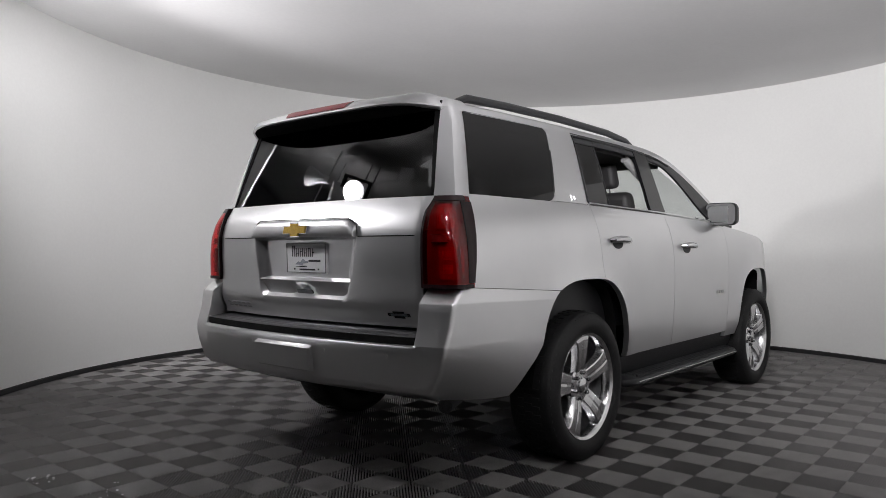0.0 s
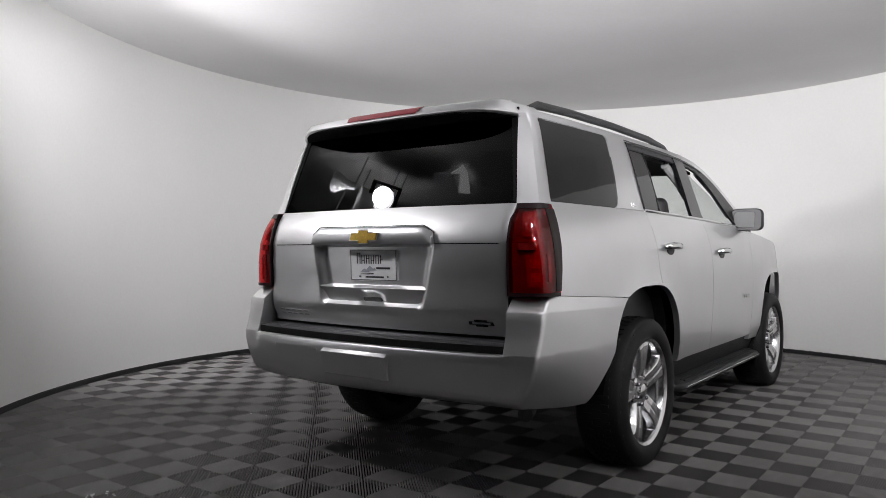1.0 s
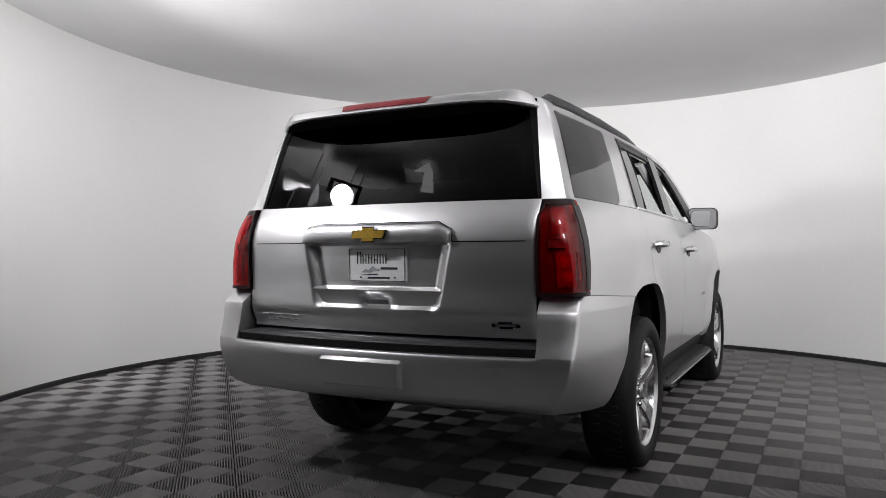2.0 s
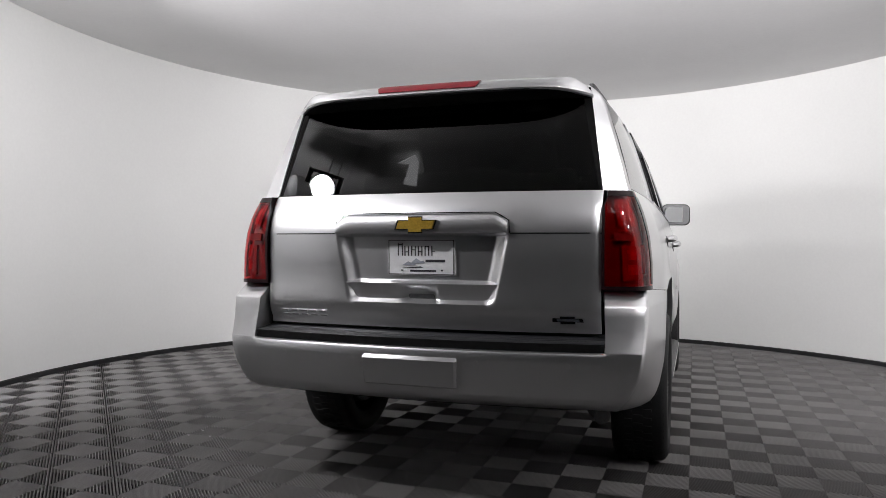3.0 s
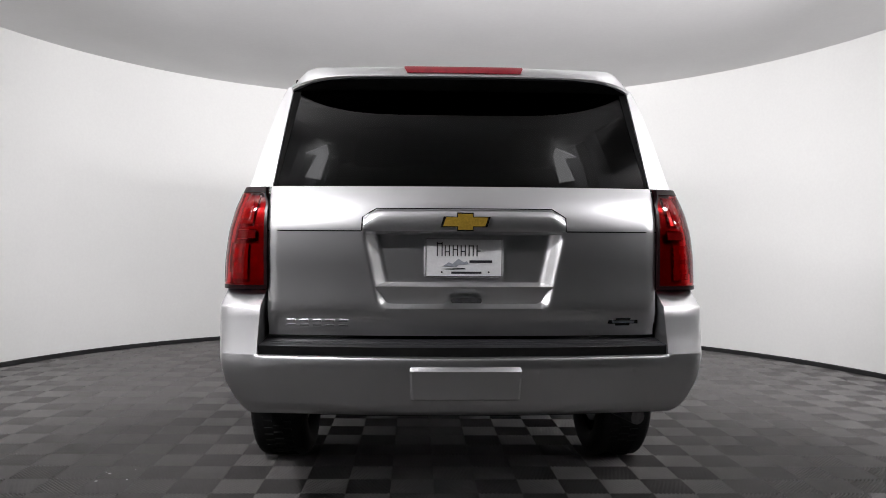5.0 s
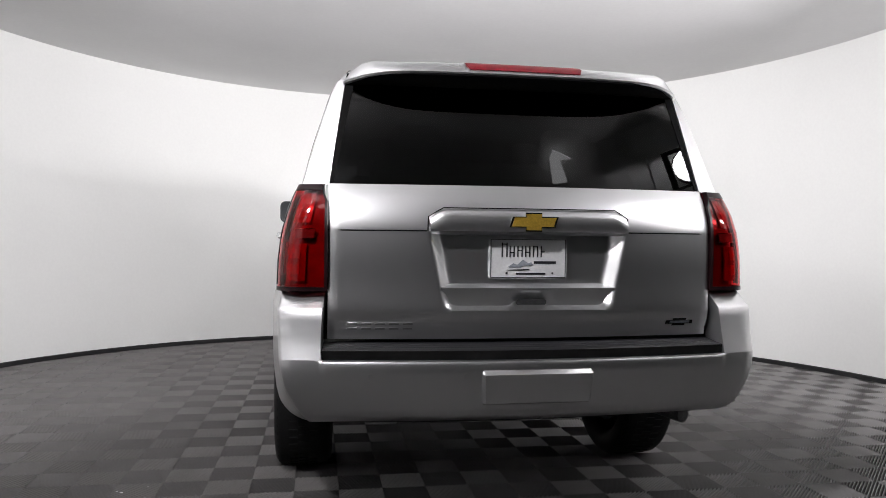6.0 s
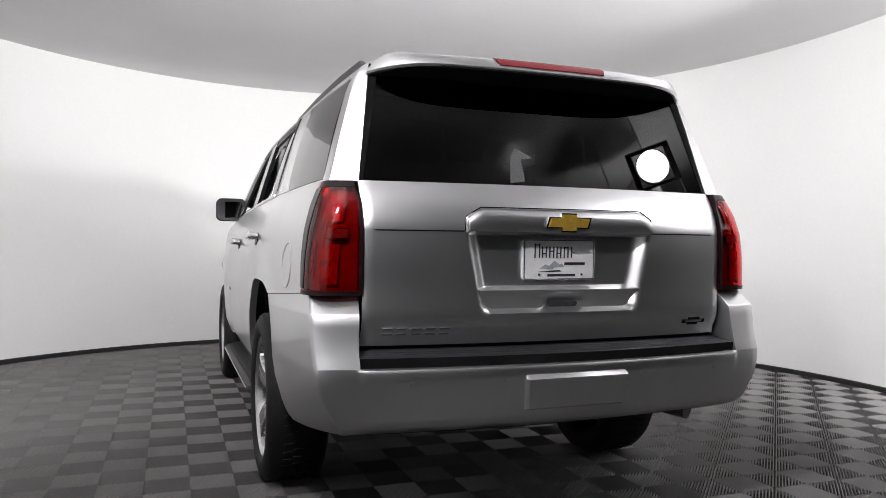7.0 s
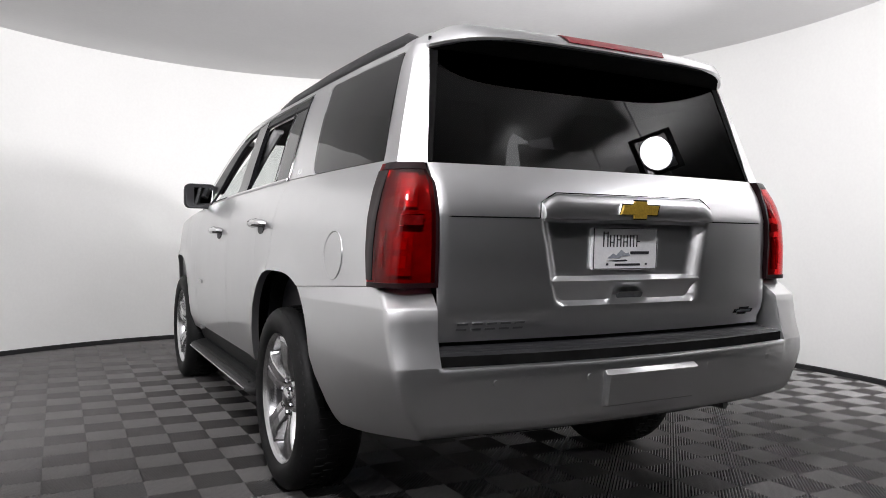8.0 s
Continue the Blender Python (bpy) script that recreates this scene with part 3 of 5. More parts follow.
        box(bm, (0, 0, 0), (0.12, 0.14, 0.06), (0.0, 0.02), pose(base[0] - 0.05, 3.31, 1.30, 0, -8, 0))
        if sx < 0:
            for v in bm.verts:
                v.co.x *= -1
            bmesh.ops.reverse_faces(bm, faces=bm.faces)
        soften(part("mirror_arm", bm, M_BLACK, car), 0.02, 3)
        bm = bmesh.new()
        rows = []
        yaw = 0.22 if sx > 0 else -0.20
        for d, k in ((0.0, 0.93), (0.012, 1.0), (0.05, 1.0), (0.09, 0.92), (0.125, 0.70), (0.14, 0.35)):
            rows.append([(sx * (0.99 + k * u), 3.285 + d + 0.05 * abs(u) + yaw * u, 1.385 + k * v) for u, v in rounded(-0.108, -0.080, 0.108, 0.088, 0.040)])
        grid(bm, [r + [r[0]] for r in rows], flip=sx > 0)
        bmesh.ops.remove_doubles(bm, verts=bm.verts, dist=1e-5)
        bmesh.ops.holes_fill(bm, edges=bm.edges)
        bmesh.ops.recalc_face_normals(bm, faces=bm.faces)
        shell = part("side_mirror", bm, M_BLACK, car, "black door mirror")
        bm = bmesh.new()
        prism(bm, [(0.72 * u, 0.70 * v) for u, v in rounded(-0.108, -0.080, 0.108, 0.088, 0.040)], 0.0, 0.004, lambda u, v, d: (sx * (0.99 + u), 3.262 - d + 0.22 * (u + 0.095) + yaw * u, 1.385 + v))
        bmesh.ops.recalc_face_normals(bm, faces=bm.faces)
        part("mirror_glass", bm, M_MIRROR, shell, "mirror glass")
        # roof rack rail on feet
        bm = bmesh.new()
        pts = [(0.672, 0.54, 1.838), (0.676, 0.62, 1.872), (0.678, 0.95, 1.884), (0.678, 1.5, 1.890), (0.674, 2.1, 1.882), (0.668, 2.38, 1.860), (0.66, 2.50, 1.825)]
        rows = []
        for x, y, z in pts:
            w, h = 0.020, 0.021
            rows.append([(sx * (x + w * math.cos(a)), y, z + h * math.sin(a)) for a in [2 * math.pi * k / 10 for k in range(10)]])
        grid(bm, [r + [r[0]] for r in rows], flip=sx < 0)
        bmesh.ops.remove_doubles(bm, verts=bm.verts, dist=1e-5)
        bmesh.ops.holes_fill(bm, edges=bm.edges)
        part("roof_rail", bm, M_BLACK, car, "black roof rail")


def build_roof():
    bm = bmesh.new()
    rows = []
    for y in span(0.46, 2.86, 26):
        top = 1.862 + 0.020 * math.sin(math.pi * min(1, (y - 0.3) / 2.9)) - 0.075 * max(0, (y - 2.35) / 0.65) ** 2
        edge_z = head(y) + 0.052
        xe = side(y, head(y) + 0.05)[0] - 0.012
        row = []
        for k in range(-12, 13):
            u = k / 12
            x = xe * u
            row.append((x, y, lerp(top, edge_z, abs(u) ** 3.2)))
        rows.append(row)
    grid(bm, rows)
    bmesh.ops.recalc_face_normals(bm, faces=bm.faces)
    roof = thick(part("roof", bm, M_PAINT, car), 0.012)
    bm = bmesh.new()
    grid(bm, [[(x, y, 1.77 - 0.03 * abs(x) - 0.05 * max(0, (y - 2.2) / 0.7) ** 2) for x in span(-0.74, 0.74, 8)] for y in span(0.50, 2.75, 10)])
    thick(part("headliner", bm, M_LINER, car, "dark fabric headliner"), 0.02)
    # windscreen and bonnet
    bm = bmesh.new()
    rows = []
    for k in span(0, 1, 8):
        w = lerp(0.86, 0.68, k)
        rows.append([(w * u, lerp(3.88, 2.88, k) + 0.06 * math.sin(math.pi * k) - 0.16 * u * u, lerp(1.285, 1.81, k) - (0.012 + 0.05 * k) * u * u) for u in span(-1, 1, 12)])
    grid(bm, rows)
    thick(part("windscreen", bm, M_GLASS, car, "clear laminated windscreen"), 0.006)
    bm = bmesh.new()
    rows = []
    for y in span(3.80, 5.0, 12):
        e = belt(y)
        w = side(y, e)[0] - 0.035
        rows.append([(w * u, y, lerp(e + 0.045 + (0.02 if abs(u) > 0.25 else 0.0) * (1 - abs(u)), e, abs(u) ** 4)) for u in span(-1, 1, 16)])
    grid(bm, rows)
    thick(part("bonnet", bm, M_PAINT, car), 0.02)
    # closed nose
    bm = bmesh.new()
    rows = []
    for z, y, w in ((0.33, 4.98, 0.80), (0.45, 5.12, 0.90), (0.62, 5.17, 0.93), (0.70, 5.15, 0.93), (0.86, 5.12, 0.92), (1.0, 5.08, 0.90), (1.08, 5.03, 0.86)):
        rows.append([(0.82 * w * u, y - 0.30 * u ** 4 - 0.06 * u * u, z) for u in span(-1, 1, 16)])
    grid(bm, rows)
    thick(part("front_bumper", bm, M_PAINT, car), 0.03)


def build_wheel_well():
    for sx in (-1, 1):
        for axle in (REAR_AXLE, FRONT_AXLE):
            bm = bmesh.new()
            half = 0.462
            rows = []
            for x in (0.985, 0.80, 0.56):
                rows.append([(sx * (min(x, side(y, 0.9)[0] - (0.03 if y < axle else 0.07)) - (0.02 if abs(y - axle) > half * 0.999 else 0)), y, arch(y, axle, top=0.958, half=half, foot=0.44)) for y in [axle - half * math.cos(math.pi * k / 28) for k in range(29)]])
            grid(bm, rows)
            bm.faces.new([bm.verts.new(p) for p in rows[-1]])
            part("wheel_liner", bm, M_UNDER, car)
    # closed floor pan and frame
    bm = bmesh.new()
    box(bm, (-0.86, 0.30, 0.50), (0.86, 0.78, 0.60))
    box(bm, (-0.86, 1.74, 0.36), (0.86, 3.72, 0.46))
    box(bm, (-0.56, 0.78, 0.46), (0.56, 1.74, 0.62))
    box(bm, (-0.56, 3.70, 0.40), (0.56, 4.95, 0.60))
    part("floor_pan", bm, M_UNDER, car, smooth=False)
    bm = bmesh.new()
    tube(bm, [(-0.80, REAR_AXLE, HUB), (-0.2, REAR_AXLE, HUB), (-0.12, REAR_AXLE, HUB), (0.12, REAR_AXLE, HUB), (0.2, REAR_AXLE, HUB), (0.80, REAR_AXLE, HUB)], [0.05, 0.05, 0.13, 0.13, 0.05, 0.05], 14)
    part("rear_axle", bm, M_UNDER, car)
    # frame rails, fuel tank, gearbox tray and front apron, which close the view through under the body
    for sx in (-1, 1):
        bm = bmesh.new()
        grid(bm, [[(sx * x, y, z + rise) for x, z in ((0.44, 0.0), (0.54, 0.0), (0.54, 0.13), (0.44, 0.13), (0.44, 0.0))] for y, rise in ((0.34, 0.44), (0.80, 0.46), (1.10, 0.56), (1.46, 0.56), (1.80, 0.31), (3.70, 0.31), (4.00, 0.44), (4.80, 0.44))])
        part("frame_rail", bm, M_UNDER, car, smooth=False)
        bm = bmesh.new()
        tube(bm, [(sx * 0.50, 1.22, 0.33), (sx * 0.50, 1.21, 0.36), (sx * 0.49, 1.16, 0.52), (sx * 0.49, 1.14, 0.60)], [0.022, 0.034, 0.034, 0.022], 10)
        part("shock_absorber", bm, M_UNDER, car)
    bm = bmesh.new()
    box(bm, (-0.42, 1.95, 0.24), (0.10, 3.30, 0.37), (-0.03, -0.03))
    soften(part("fuel_tank", bm, M_UNDER, car, "black fuel tank"), 0.03)
    bm = bmesh.new()
    box(bm, (0.14, 2.05, 0.27), (0.42, 2.95, 0.37), (-0.02, -0.02))
    soften(part("silencer", bm, M_UNDER, car, "dull black silencer"), 0.05)
    bm = bmesh.new()
    box(bm, (-0.56, 3.75, 0.25), (0.56, 4.70, 0.40), (-0.02, -0.02))
    part("gearbox_tray", bm, M_UNDER, car, smooth=False)
    bm = bmesh.new()
    grid(bm, [[(x, 4.86 - 0.20 * x * x, 0.50), (x, 4.83 - 0.20 * x * x, 0.23), (x, 4.80 - 0.20 * x * x, 0.23), (x, 4.80 - 0.20 * x * x, 0.50)] for x in span(-0.84, 0.84, 12)])
    part("front_apron", bm, M_UNDER, car)
    bm = bmesh.new()
    lathe(bm, [(0.18, -0.1), (0.30, -0.1), (0.34, -0.06), (0.34, 0.06), (0.30, 0.1), (0.18, 0.1)], 28, lambda u, v, d: (u, 0.68 + v, 0.535 + d), closed=True)
    part("spare_wheel", bm, M_TYRE, car, "spare tyre hung under the tail")
    bm = bmesh.new()
    tube(bm, [(0.52, 1.75, 0.36), (0.55, 1.1, 0.47), (0.60, 0.75, 0.43), (0.70, 0.52, 0.415), (0.76, 0.36, 0.405)], 0.035, 12)
    part("exhaust_pipe", bm, M_ALLOY_DARK, car, "dull steel exhaust pipe")


def build_wheel(x, y, sx):
    """A wheel: a tyre with cut tread, a rim with five broad spokes, hub cap and nuts."""
    rise = x * math.tan(LEAN)

    def at(u, v, d):
        return (x + sx * d, y + u, HUB + 0.005 + rise + v)
    bm = bmesh.new()
    prof = [(0.274, 0.100), (0.288, 0.120), (0.306, 0.134), (0.335, 0.140), (0.366, 0.134), (0.388, 0.118), (0.396, 0.105), (0.398, 0.05), (0.398, -0.05), (0.396, -0.105), (0.388, -0.118), (0.366, -0.134), (0.32, -0.138), (0.285, -0.12), (0.274, -0.10)]
    lathe(bm, prof, 64, at)
    bmesh.ops.recalc_face_normals(bm, faces=bm.faces)
    tyre = part("tyre", bm, M_TYRE, car, "black tyre")
    bm = bmesh.new()
    n = 56
    for k in range(n):
        a = 2 * math.pi * k / n
        turn = Matrix.Rotation(a, 3, "X")
        for d0, d1, shift in ((0.072, 0.122, 0.0), (0.028, 0.066, 0.4), (-0.022, 0.022, 0.1), (-0.066, -0.028, 0.6), (-0.122, -0.072, 0.2)):
            r0, r1 = (0.378, 0.398) if abs(d0 + d1) > 0.15 else (0.390, 0.4025)
            g = 2 * math.pi / n * 0.36 * 0.4
            sh = shift * 2 * math.pi / n
            pts = []
            for r in (r0, r1):
                for dd, aa in ((d0, -g), (d1, -g), (d1, g), (d0, g)):
                    rr = r - (0.012 if abs(dd) > 0.11 else 0)
                    pts.append(bm.verts.new(at(rr * math.cos(a + aa + sh), rr * math.sin(a + aa + sh), dd)))
            for f in ((4, 5, 6, 7), (0, 1, 5, 4), (1, 2, 6, 5), (2, 3, 7, 6), (3, 0, 4, 7)):
                bm.faces.new([pts[i] for i in f])
    bmesh.ops.recalc_face_normals(bm, faces=bm.faces)
    part("tread", bm, M_TYRE, tyre, smooth=False)
    # rim barrel and lip
    bm = bmesh.new()
    lathe(bm, [(0.270, 0.112), (0.284, 0.122), (0.288, 0.116), (0.280, 0.104)], 64, at)
    lathe(bm, [(0.270, 0.112), (0.262, 0.100), (0.258, 0.06)], 64, at)
    bmesh.ops.recalc_face_normals(bm, faces=bm.faces)
    rim = part("rim", bm, M_ALLOY, car, "polished alloy rim with five broad spokes")
    bm = bmesh.new()
    lathe(bm, [(0.258, 0.062), (0.245, 0.02), (0.225, -0.06), (0.22, -0.10), (0.06, -0.10), (0.001, -0.10)], 48, at)
    bmesh.ops.recalc_face_normals(bm, faces=bm.faces)
    part("barrel", bm, M_ALLOY_DARK, rim)
    bm = bmesh.new()
    lathe(bm, [(0.15, -0.05), (0.17, -0.05), (0.17, -0.03), (0.09, -0.03), (0.09, 0.03)], 40, at)
    bmesh.ops.recalc_face_normals(bm, faces=bm.faces)
    part("brake_disc", bm, M_ALLOY_DARK, rim)
    for k in range(5):
        a0 = radians(90 + 72 * k + 8)
        bm = bmesh.new()
        secs = []
        for r, w, face, deep in ((0.045, 0.040, 0.070, 0.03), (0.085, 0.044, 0.082, 0.03), (0.14, 0.046, 0.098, 0.035), (0.20, 0.050, 0.108, 0.04), (0.25, 0.060, 0.110, 0.045), (0.273, 0.075, 0.108, 0.045)):
            row = []
            for ww, dd in ((-w - 0.012, face - deep), (-w, face - 0.004), (-w + 0.006, face), (-0.012, face), (0.0, face - 0.002), (0.012, face), (w - 0.006, face), (w, face - 0.004), (w + 0.012, face - deep)):
                rr = math.sqrt(max(r * r - min(abs(ww), r * 0.98) ** 2, 0)) if r > 0.2 else r
                u, v = rr * math.cos(a0) - ww * math.sin(a0), rr * math.sin(a0) + ww * math.cos(a0)
                row.append(at(u, v, dd))
            secs.append(row)
        grid(bm, secs)
        bmesh.ops.recalc_face_normals(bm, faces=bm.faces)
        part("spoke", bm, M_ALLOY, rim, smooth=False)
    bm = bmesh.new()
    lathe(bm, [(0.095, 0.045), (0.100, 0.070), (0.090, 0.079), (0.042, 0.082), (0.040, 0.092), (0.034, 0.097), (0.001, 0.099)], 32, at)
    bmesh.ops.recalc_face_normals(bm, faces=bm.faces)
    part("hub_cap", bm, M_ALLOY, rim)
    for k in range(6):
        a = radians(60 * k + 20)
        bm = bmesh.new()
        lathe(bm, [(0.0115, 0.070), (0.0115, 0.092), (0.008, 0.096), (0.001, 0.096)], 6, lambda u, v, d: at(0.068 * math.cos(a) + u, 0.068 * math.sin(a) + v, d))
        bmesh.ops.recalc_face_normals(bm, faces=bm.faces)
        part("wheel_nut", bm, M_NUT, rim, "dark chrome wheel nut")


def build_tail():
    # tailgate skin with a recess for the plate
    zs = [0.775, 0.80, 0.835, 0.87, 0.885, 0.90, 0.915, 0.95, 1.0, 1.05, 1.10, 1.15, 1.175, 1.186, 1.20, 1.23, 1.26, 1.30, 1.33, 1.36, 1.368]
    def stations(z):
        h = recess_half(z)
        xs = [0, 0.08, 0.16, 0.22] + [h + o for o in (-0.072, -0.066, -0.056, -0.044, -0.032, -0.020, -0.010, -0.002, 0.004)] + [0.45, 0.52, 0.60, 0.68, 0.73, 0.762, 0.774]
        return [-x for x in xs[:0:-1]] + xs

    def recess_half(z):
        return lerp(0.345, 0.402, min(1, max(0, (z - 0.90) / 0.28)))

    def recess(x, z):
        """How deep the recess is: it narrows downwards and is shallow at its edges."""
        edge = step01(0.002, -0.066, abs(x) - recess_half(z))
        up = 1 if z < 1.178 else 0
        low = step01(0.885, 0.915, z)
        return 0.048 * edge * up * low

    def skin(x, z):
        y = tail_y(x, z)
        y += 0.010 * step01(0.845, 0.80, z)
        y -= 0.012 * step01(0.80, 0.86, z) * step01(1.0, 0.87, z)
        e = step01(0.760, 0.774, abs(x)) * 0.006
        return (x, y + recess(x, z) + e, z)

    bm = bmesh.new()
    grid(bm, [[skin(x, z) for x in stations(z)] for z in zs])
    bmesh.ops.recalc_face_normals(bm, faces=bm.faces)
    gate = part("tailgate", bm, M_PAINT, car, "silver tailgate with a recess for the plate")
    thick(gate, 0.03, split=80)
    # crease across the tailgate
    for s in (-1, 1):
        bm = bmesh.new()
        tube(bm, [skin(s * x, 1.188) for x in span(0.405, 0.774, 6)], 0.0025, 6)
        part("shut_line", bm, M_UNDER, gate)
    # brow over the plate
    bm = bmesh.new()
    rows = []
    for x in span(-0.395, 0.395, 28):
        k = step01(0.400, 0.345, abs(x))
        zt = lerp(1.238, 1.272, k)
        y = tail_y(x, 1.2)
        rows.append([(x, y + 0.03, zt + 0.004), (x, y - 0.002, zt), (x, y - 0.016, zt - 0.010), (x, y - 0.024, zt - 0.030), (x, y - 0.026, 1.196), (x, y - 0.020, 1.187), (x, y + 0.045, 1.182)])
    grid(bm, rows)
    bmesh.ops.recalc_face_normals(bm, faces=bm.faces)
    brow = part("brow", bm, M_PAINT, gate)
    for s in (-1, 1):
        bm = bmesh.new()
        r = rows[0] if s < 0 else rows[-1]
        bm.faces.new([bm.verts.new(p) for p in (r if s < 0 else r[::-1])])
        part("brow_end", bm, M_PAINT, brow, smooth=False)
    bm = bmesh.new()
    edge = [(x, tail_y(x, 1.2) - 0.001, lerp(1.238, 1.272, step01(0.400, 0.345, abs(x))) + 0.004) for x in span(-0.40, 0.40, 28)]
    tube(bm, [(-0.402, tail_y(0.4, 1.2), 1.188)] + edge + [(0.402, tail_y(0.4, 1.2), 1.188)], 0.0024, 6)
    part("brow_joint", bm, M_UNDER, brow)
    # ledge with the pull cup below the plate
    bm = bmesh.new()
    rows = []
    for x in span(-0.348, 0.348, 26):
        k = step01(0.348, 0.29, abs(x))
        y = tail_y(x, 0.94)
        low = lerp(0.938, 0.888, k)
        cup = step01(0.085, 0.06, abs(x))
        rows.append([(x, y + 0.054, 0.988), (x, y + 0.006, 0.977), (x, y - 0.006, 0.971), (x, y - 0.004, 0.963), (x, y + 0.010 + 0.022 * cup, lerp(0.963, low, 0.35)), (x, y + 0.022 + 0.03 * cup, low + 0.006), (x, y + 0.024, low)])
    grid(bm, rows)
    bmesh.ops.recalc_face_normals(bm, faces=bm.faces)
    ledge = part("ledge", bm, M_PAINT, gate)
    bm = bmesh.new()
    half = [(0.350, tail_y(0.35, 0.94) + 0.004, 0.972), (0.348, tail_y(0.34, 0.94) + 0.004, 0.928), (0.335, tail_y(0.33, 0.9) + 0.004, 0.905), (0.31, tail_y(0.3, 0.9) + 0.004, 0.891), (0.27, tail_y(0.27, 0.89) + 0.004, 0.886)]
    tube(bm, [mirrored(p, -1) for p in half] + [(x, tail_y(x, 0.89) + 0.004, 0.886) for x in span(-0.22, 0.22, 8)] + half[::-1], 0.0045, 6)
    part("ledge_joint", bm, M_UNDER, ledge)
    bm = bmesh.new()
    prism(bm, rounded(-0.060, 0.902, 0.060, 0.926, 0.010), 0.0, 0.006, lambda u, v, d: (u + 0.01, tail_y(u, 0.91) + 0.022 - d - (v - 0.915) * 0.5, v))
    bmesh.ops.recalc_face_normals(bm, faces=bm.faces)
    part("pull_cup", bm, M_ALLOY_DARK, ledge, "dark pull cup")
    # emblem: a gold cross bar with a bright rim
    cross = [(-0.090, -0.018), (-0.030, -0.018), (-0.030, -0.032), (0.030, -0.032), (0.030, -0.018), (0.080, -0.018), (0.092, 0.018), (0.030, 0.018), (0.030, 0.032), (-0.030, 0.032), (-0.030, 0.018), (-0.078, 0.018)]
    for name, k, d, mat, lab in (("emblem_rim", 1.07, 0.010, M_CHROME, "bright metal rim"), ("emblem", 0.96, 0.016, M_GOLD, "gold cross-shaped emblem")):
        bm = bmesh.new()
        prism(bm, [(k * u, (k + (0.06 if k > 1 else 0)) * v) for u, v in cross], 0.0, d, lambda u, v, d: (u, tail_y(u, 1.2) - 0.024 - d, 1.224 + v))
        bmesh.ops.recalc_face_normals(bm, faces=bm.faces)
        part(name, bm, mat, gate, lab, smooth=False)
    # plate with printed bars
    bm = bmesh.new()
    py = 0.181
    prism(bm, rounded(-0.157, 1.006, 0.157, 1.162, 0.014), 0.0, 0.012, lambda u, v, d: (u, py - d + 0.03 * (v - 1.08) * -1, v))
    bmesh.ops.recalc_face_normals(bm, faces=bm.faces)
    plate = part("plate", bm, M_PLATE, gate, "white dealer plate in a thin frame")

    def flat(name, outline, mat, d=0.014):
        bm = bmesh.new()
        prism(bm, outline, 0.010, d, lambda u, v, dd: (u, py - dd - 0.03 * (v - 1.08), v))
        bmesh.ops.recalc_face_normals(bm, faces=bm.faces)
        part(name, bm, mat, plate, smooth=False)

    for lo, hi in (((-0.152, 1.009), (0.152, 1.0115)), ((-0.152, 1.157), (0.152, 1.1595)), ((-0.152, 1.009), (-0.1495, 1.1595)), ((0.1495, 1.009), (0.152, 1.1595))):
        flat("border_line", [lo, (hi[0], lo[1]), hi, (lo[0], hi[1])], M_PRINT)
    for k, (w, h) in enumerate(((0.028, 0.058), (0.024, 0.046), (0.025, 0.046), (0.024, 0.046), (0.024, 0.046), (0.020, 0.046))):
        x = -0.108 + 0.0315 * k
        for e in (0.0, w * 0.68)[:1 if k == 5 else 2]:
            flat("print_bar", [(x + e, 1.090), (x + e + 0.0042, 1.090), (x + e + 0.0042, 1.088 + h), (x + e, 1.088 + h)], M_PRINT)
        c = 1.088 + h * (0.9, 0.42, 0.62, 0.45, 0.93, 0.5)[k]
        flat("print_bar", [(x, c - 0.002), (x + w * 0.8, c - 0.002), (x + w * 0.8, c + 0.002), (x, c + 0.002)], M_PRINT)
    flat("print_bar", [(0.022, 1.064), (0.112, 1.064), (0.112, 1.074), (0.022, 1.074)], M_PRINT)
    flat("print_bar", [(-0.05, 1.021), (0.07, 1.021), (0.07, 1.029), (-0.05, 1.029)], M_PRINT)
    flat("print_hill", [(-0.085, 1.050), (-0.06, 1.066), (-0.045, 1.060), (-0.022, 1.080), (0.0, 1.066), (0.012, 1.070), (0.02, 1.058), (-0.02, 1.056), (-0.03, 1.048)], M_PRINTGREY)
    flat("print_hill", [(-0.09, 1.040), (0.0, 1.044), (0.01, 1.039), (-0.04, 1.037)], M_PRINT)
    for x in (-0.088, 0.098):
        flat("plate_screw", [(x + 0.004 * math.cos(a), 1.027 + 0.004 * math.sin(a)) for a in [k * math.pi / 4 for k in range(8)]], M_PRINT, 0.017)
    # model name and dealer badge as plain raised bars
    for k in range(5):
        x0 = -0.70 + 0.052 * k
        bm = bmesh.new()
        for z0, z1 in ((0.812, 0.819), (0.831, 0.838)):
            prism(bm, [(x0, z0), (x0 + 0.036, z0), (x0 + 0.036, z1), (x0, z1)], -0.004, 0.004, lambda u, v, d: (u, skin(u, v)[1] - d, v))
        bmesh.ops.recalc_face_normals(bm, faces=bm.faces)
        part("badge_bar", bm, M_NAME, gate, "smoked chrome badge bars", smooth=False)
    bm = bmesh.new()
    prism(bm, [(0.578, 0.822), (0.61, 0.822), (0.61, 0.814), (0.67, 0.814), (0.67, 0.822), (0.704, 0.822), (0.700, 0.838), (0.67, 0.838), (0.67, 0.846), (0.61, 0.846), (0.61, 0.838), (0.580, 0.838)], -0.004, 0.003, lambda u, v, d: (u, skin(u, v)[1] - d, v))
    bmesh.ops.recalc_face_normals(bm, faces=bm.faces)
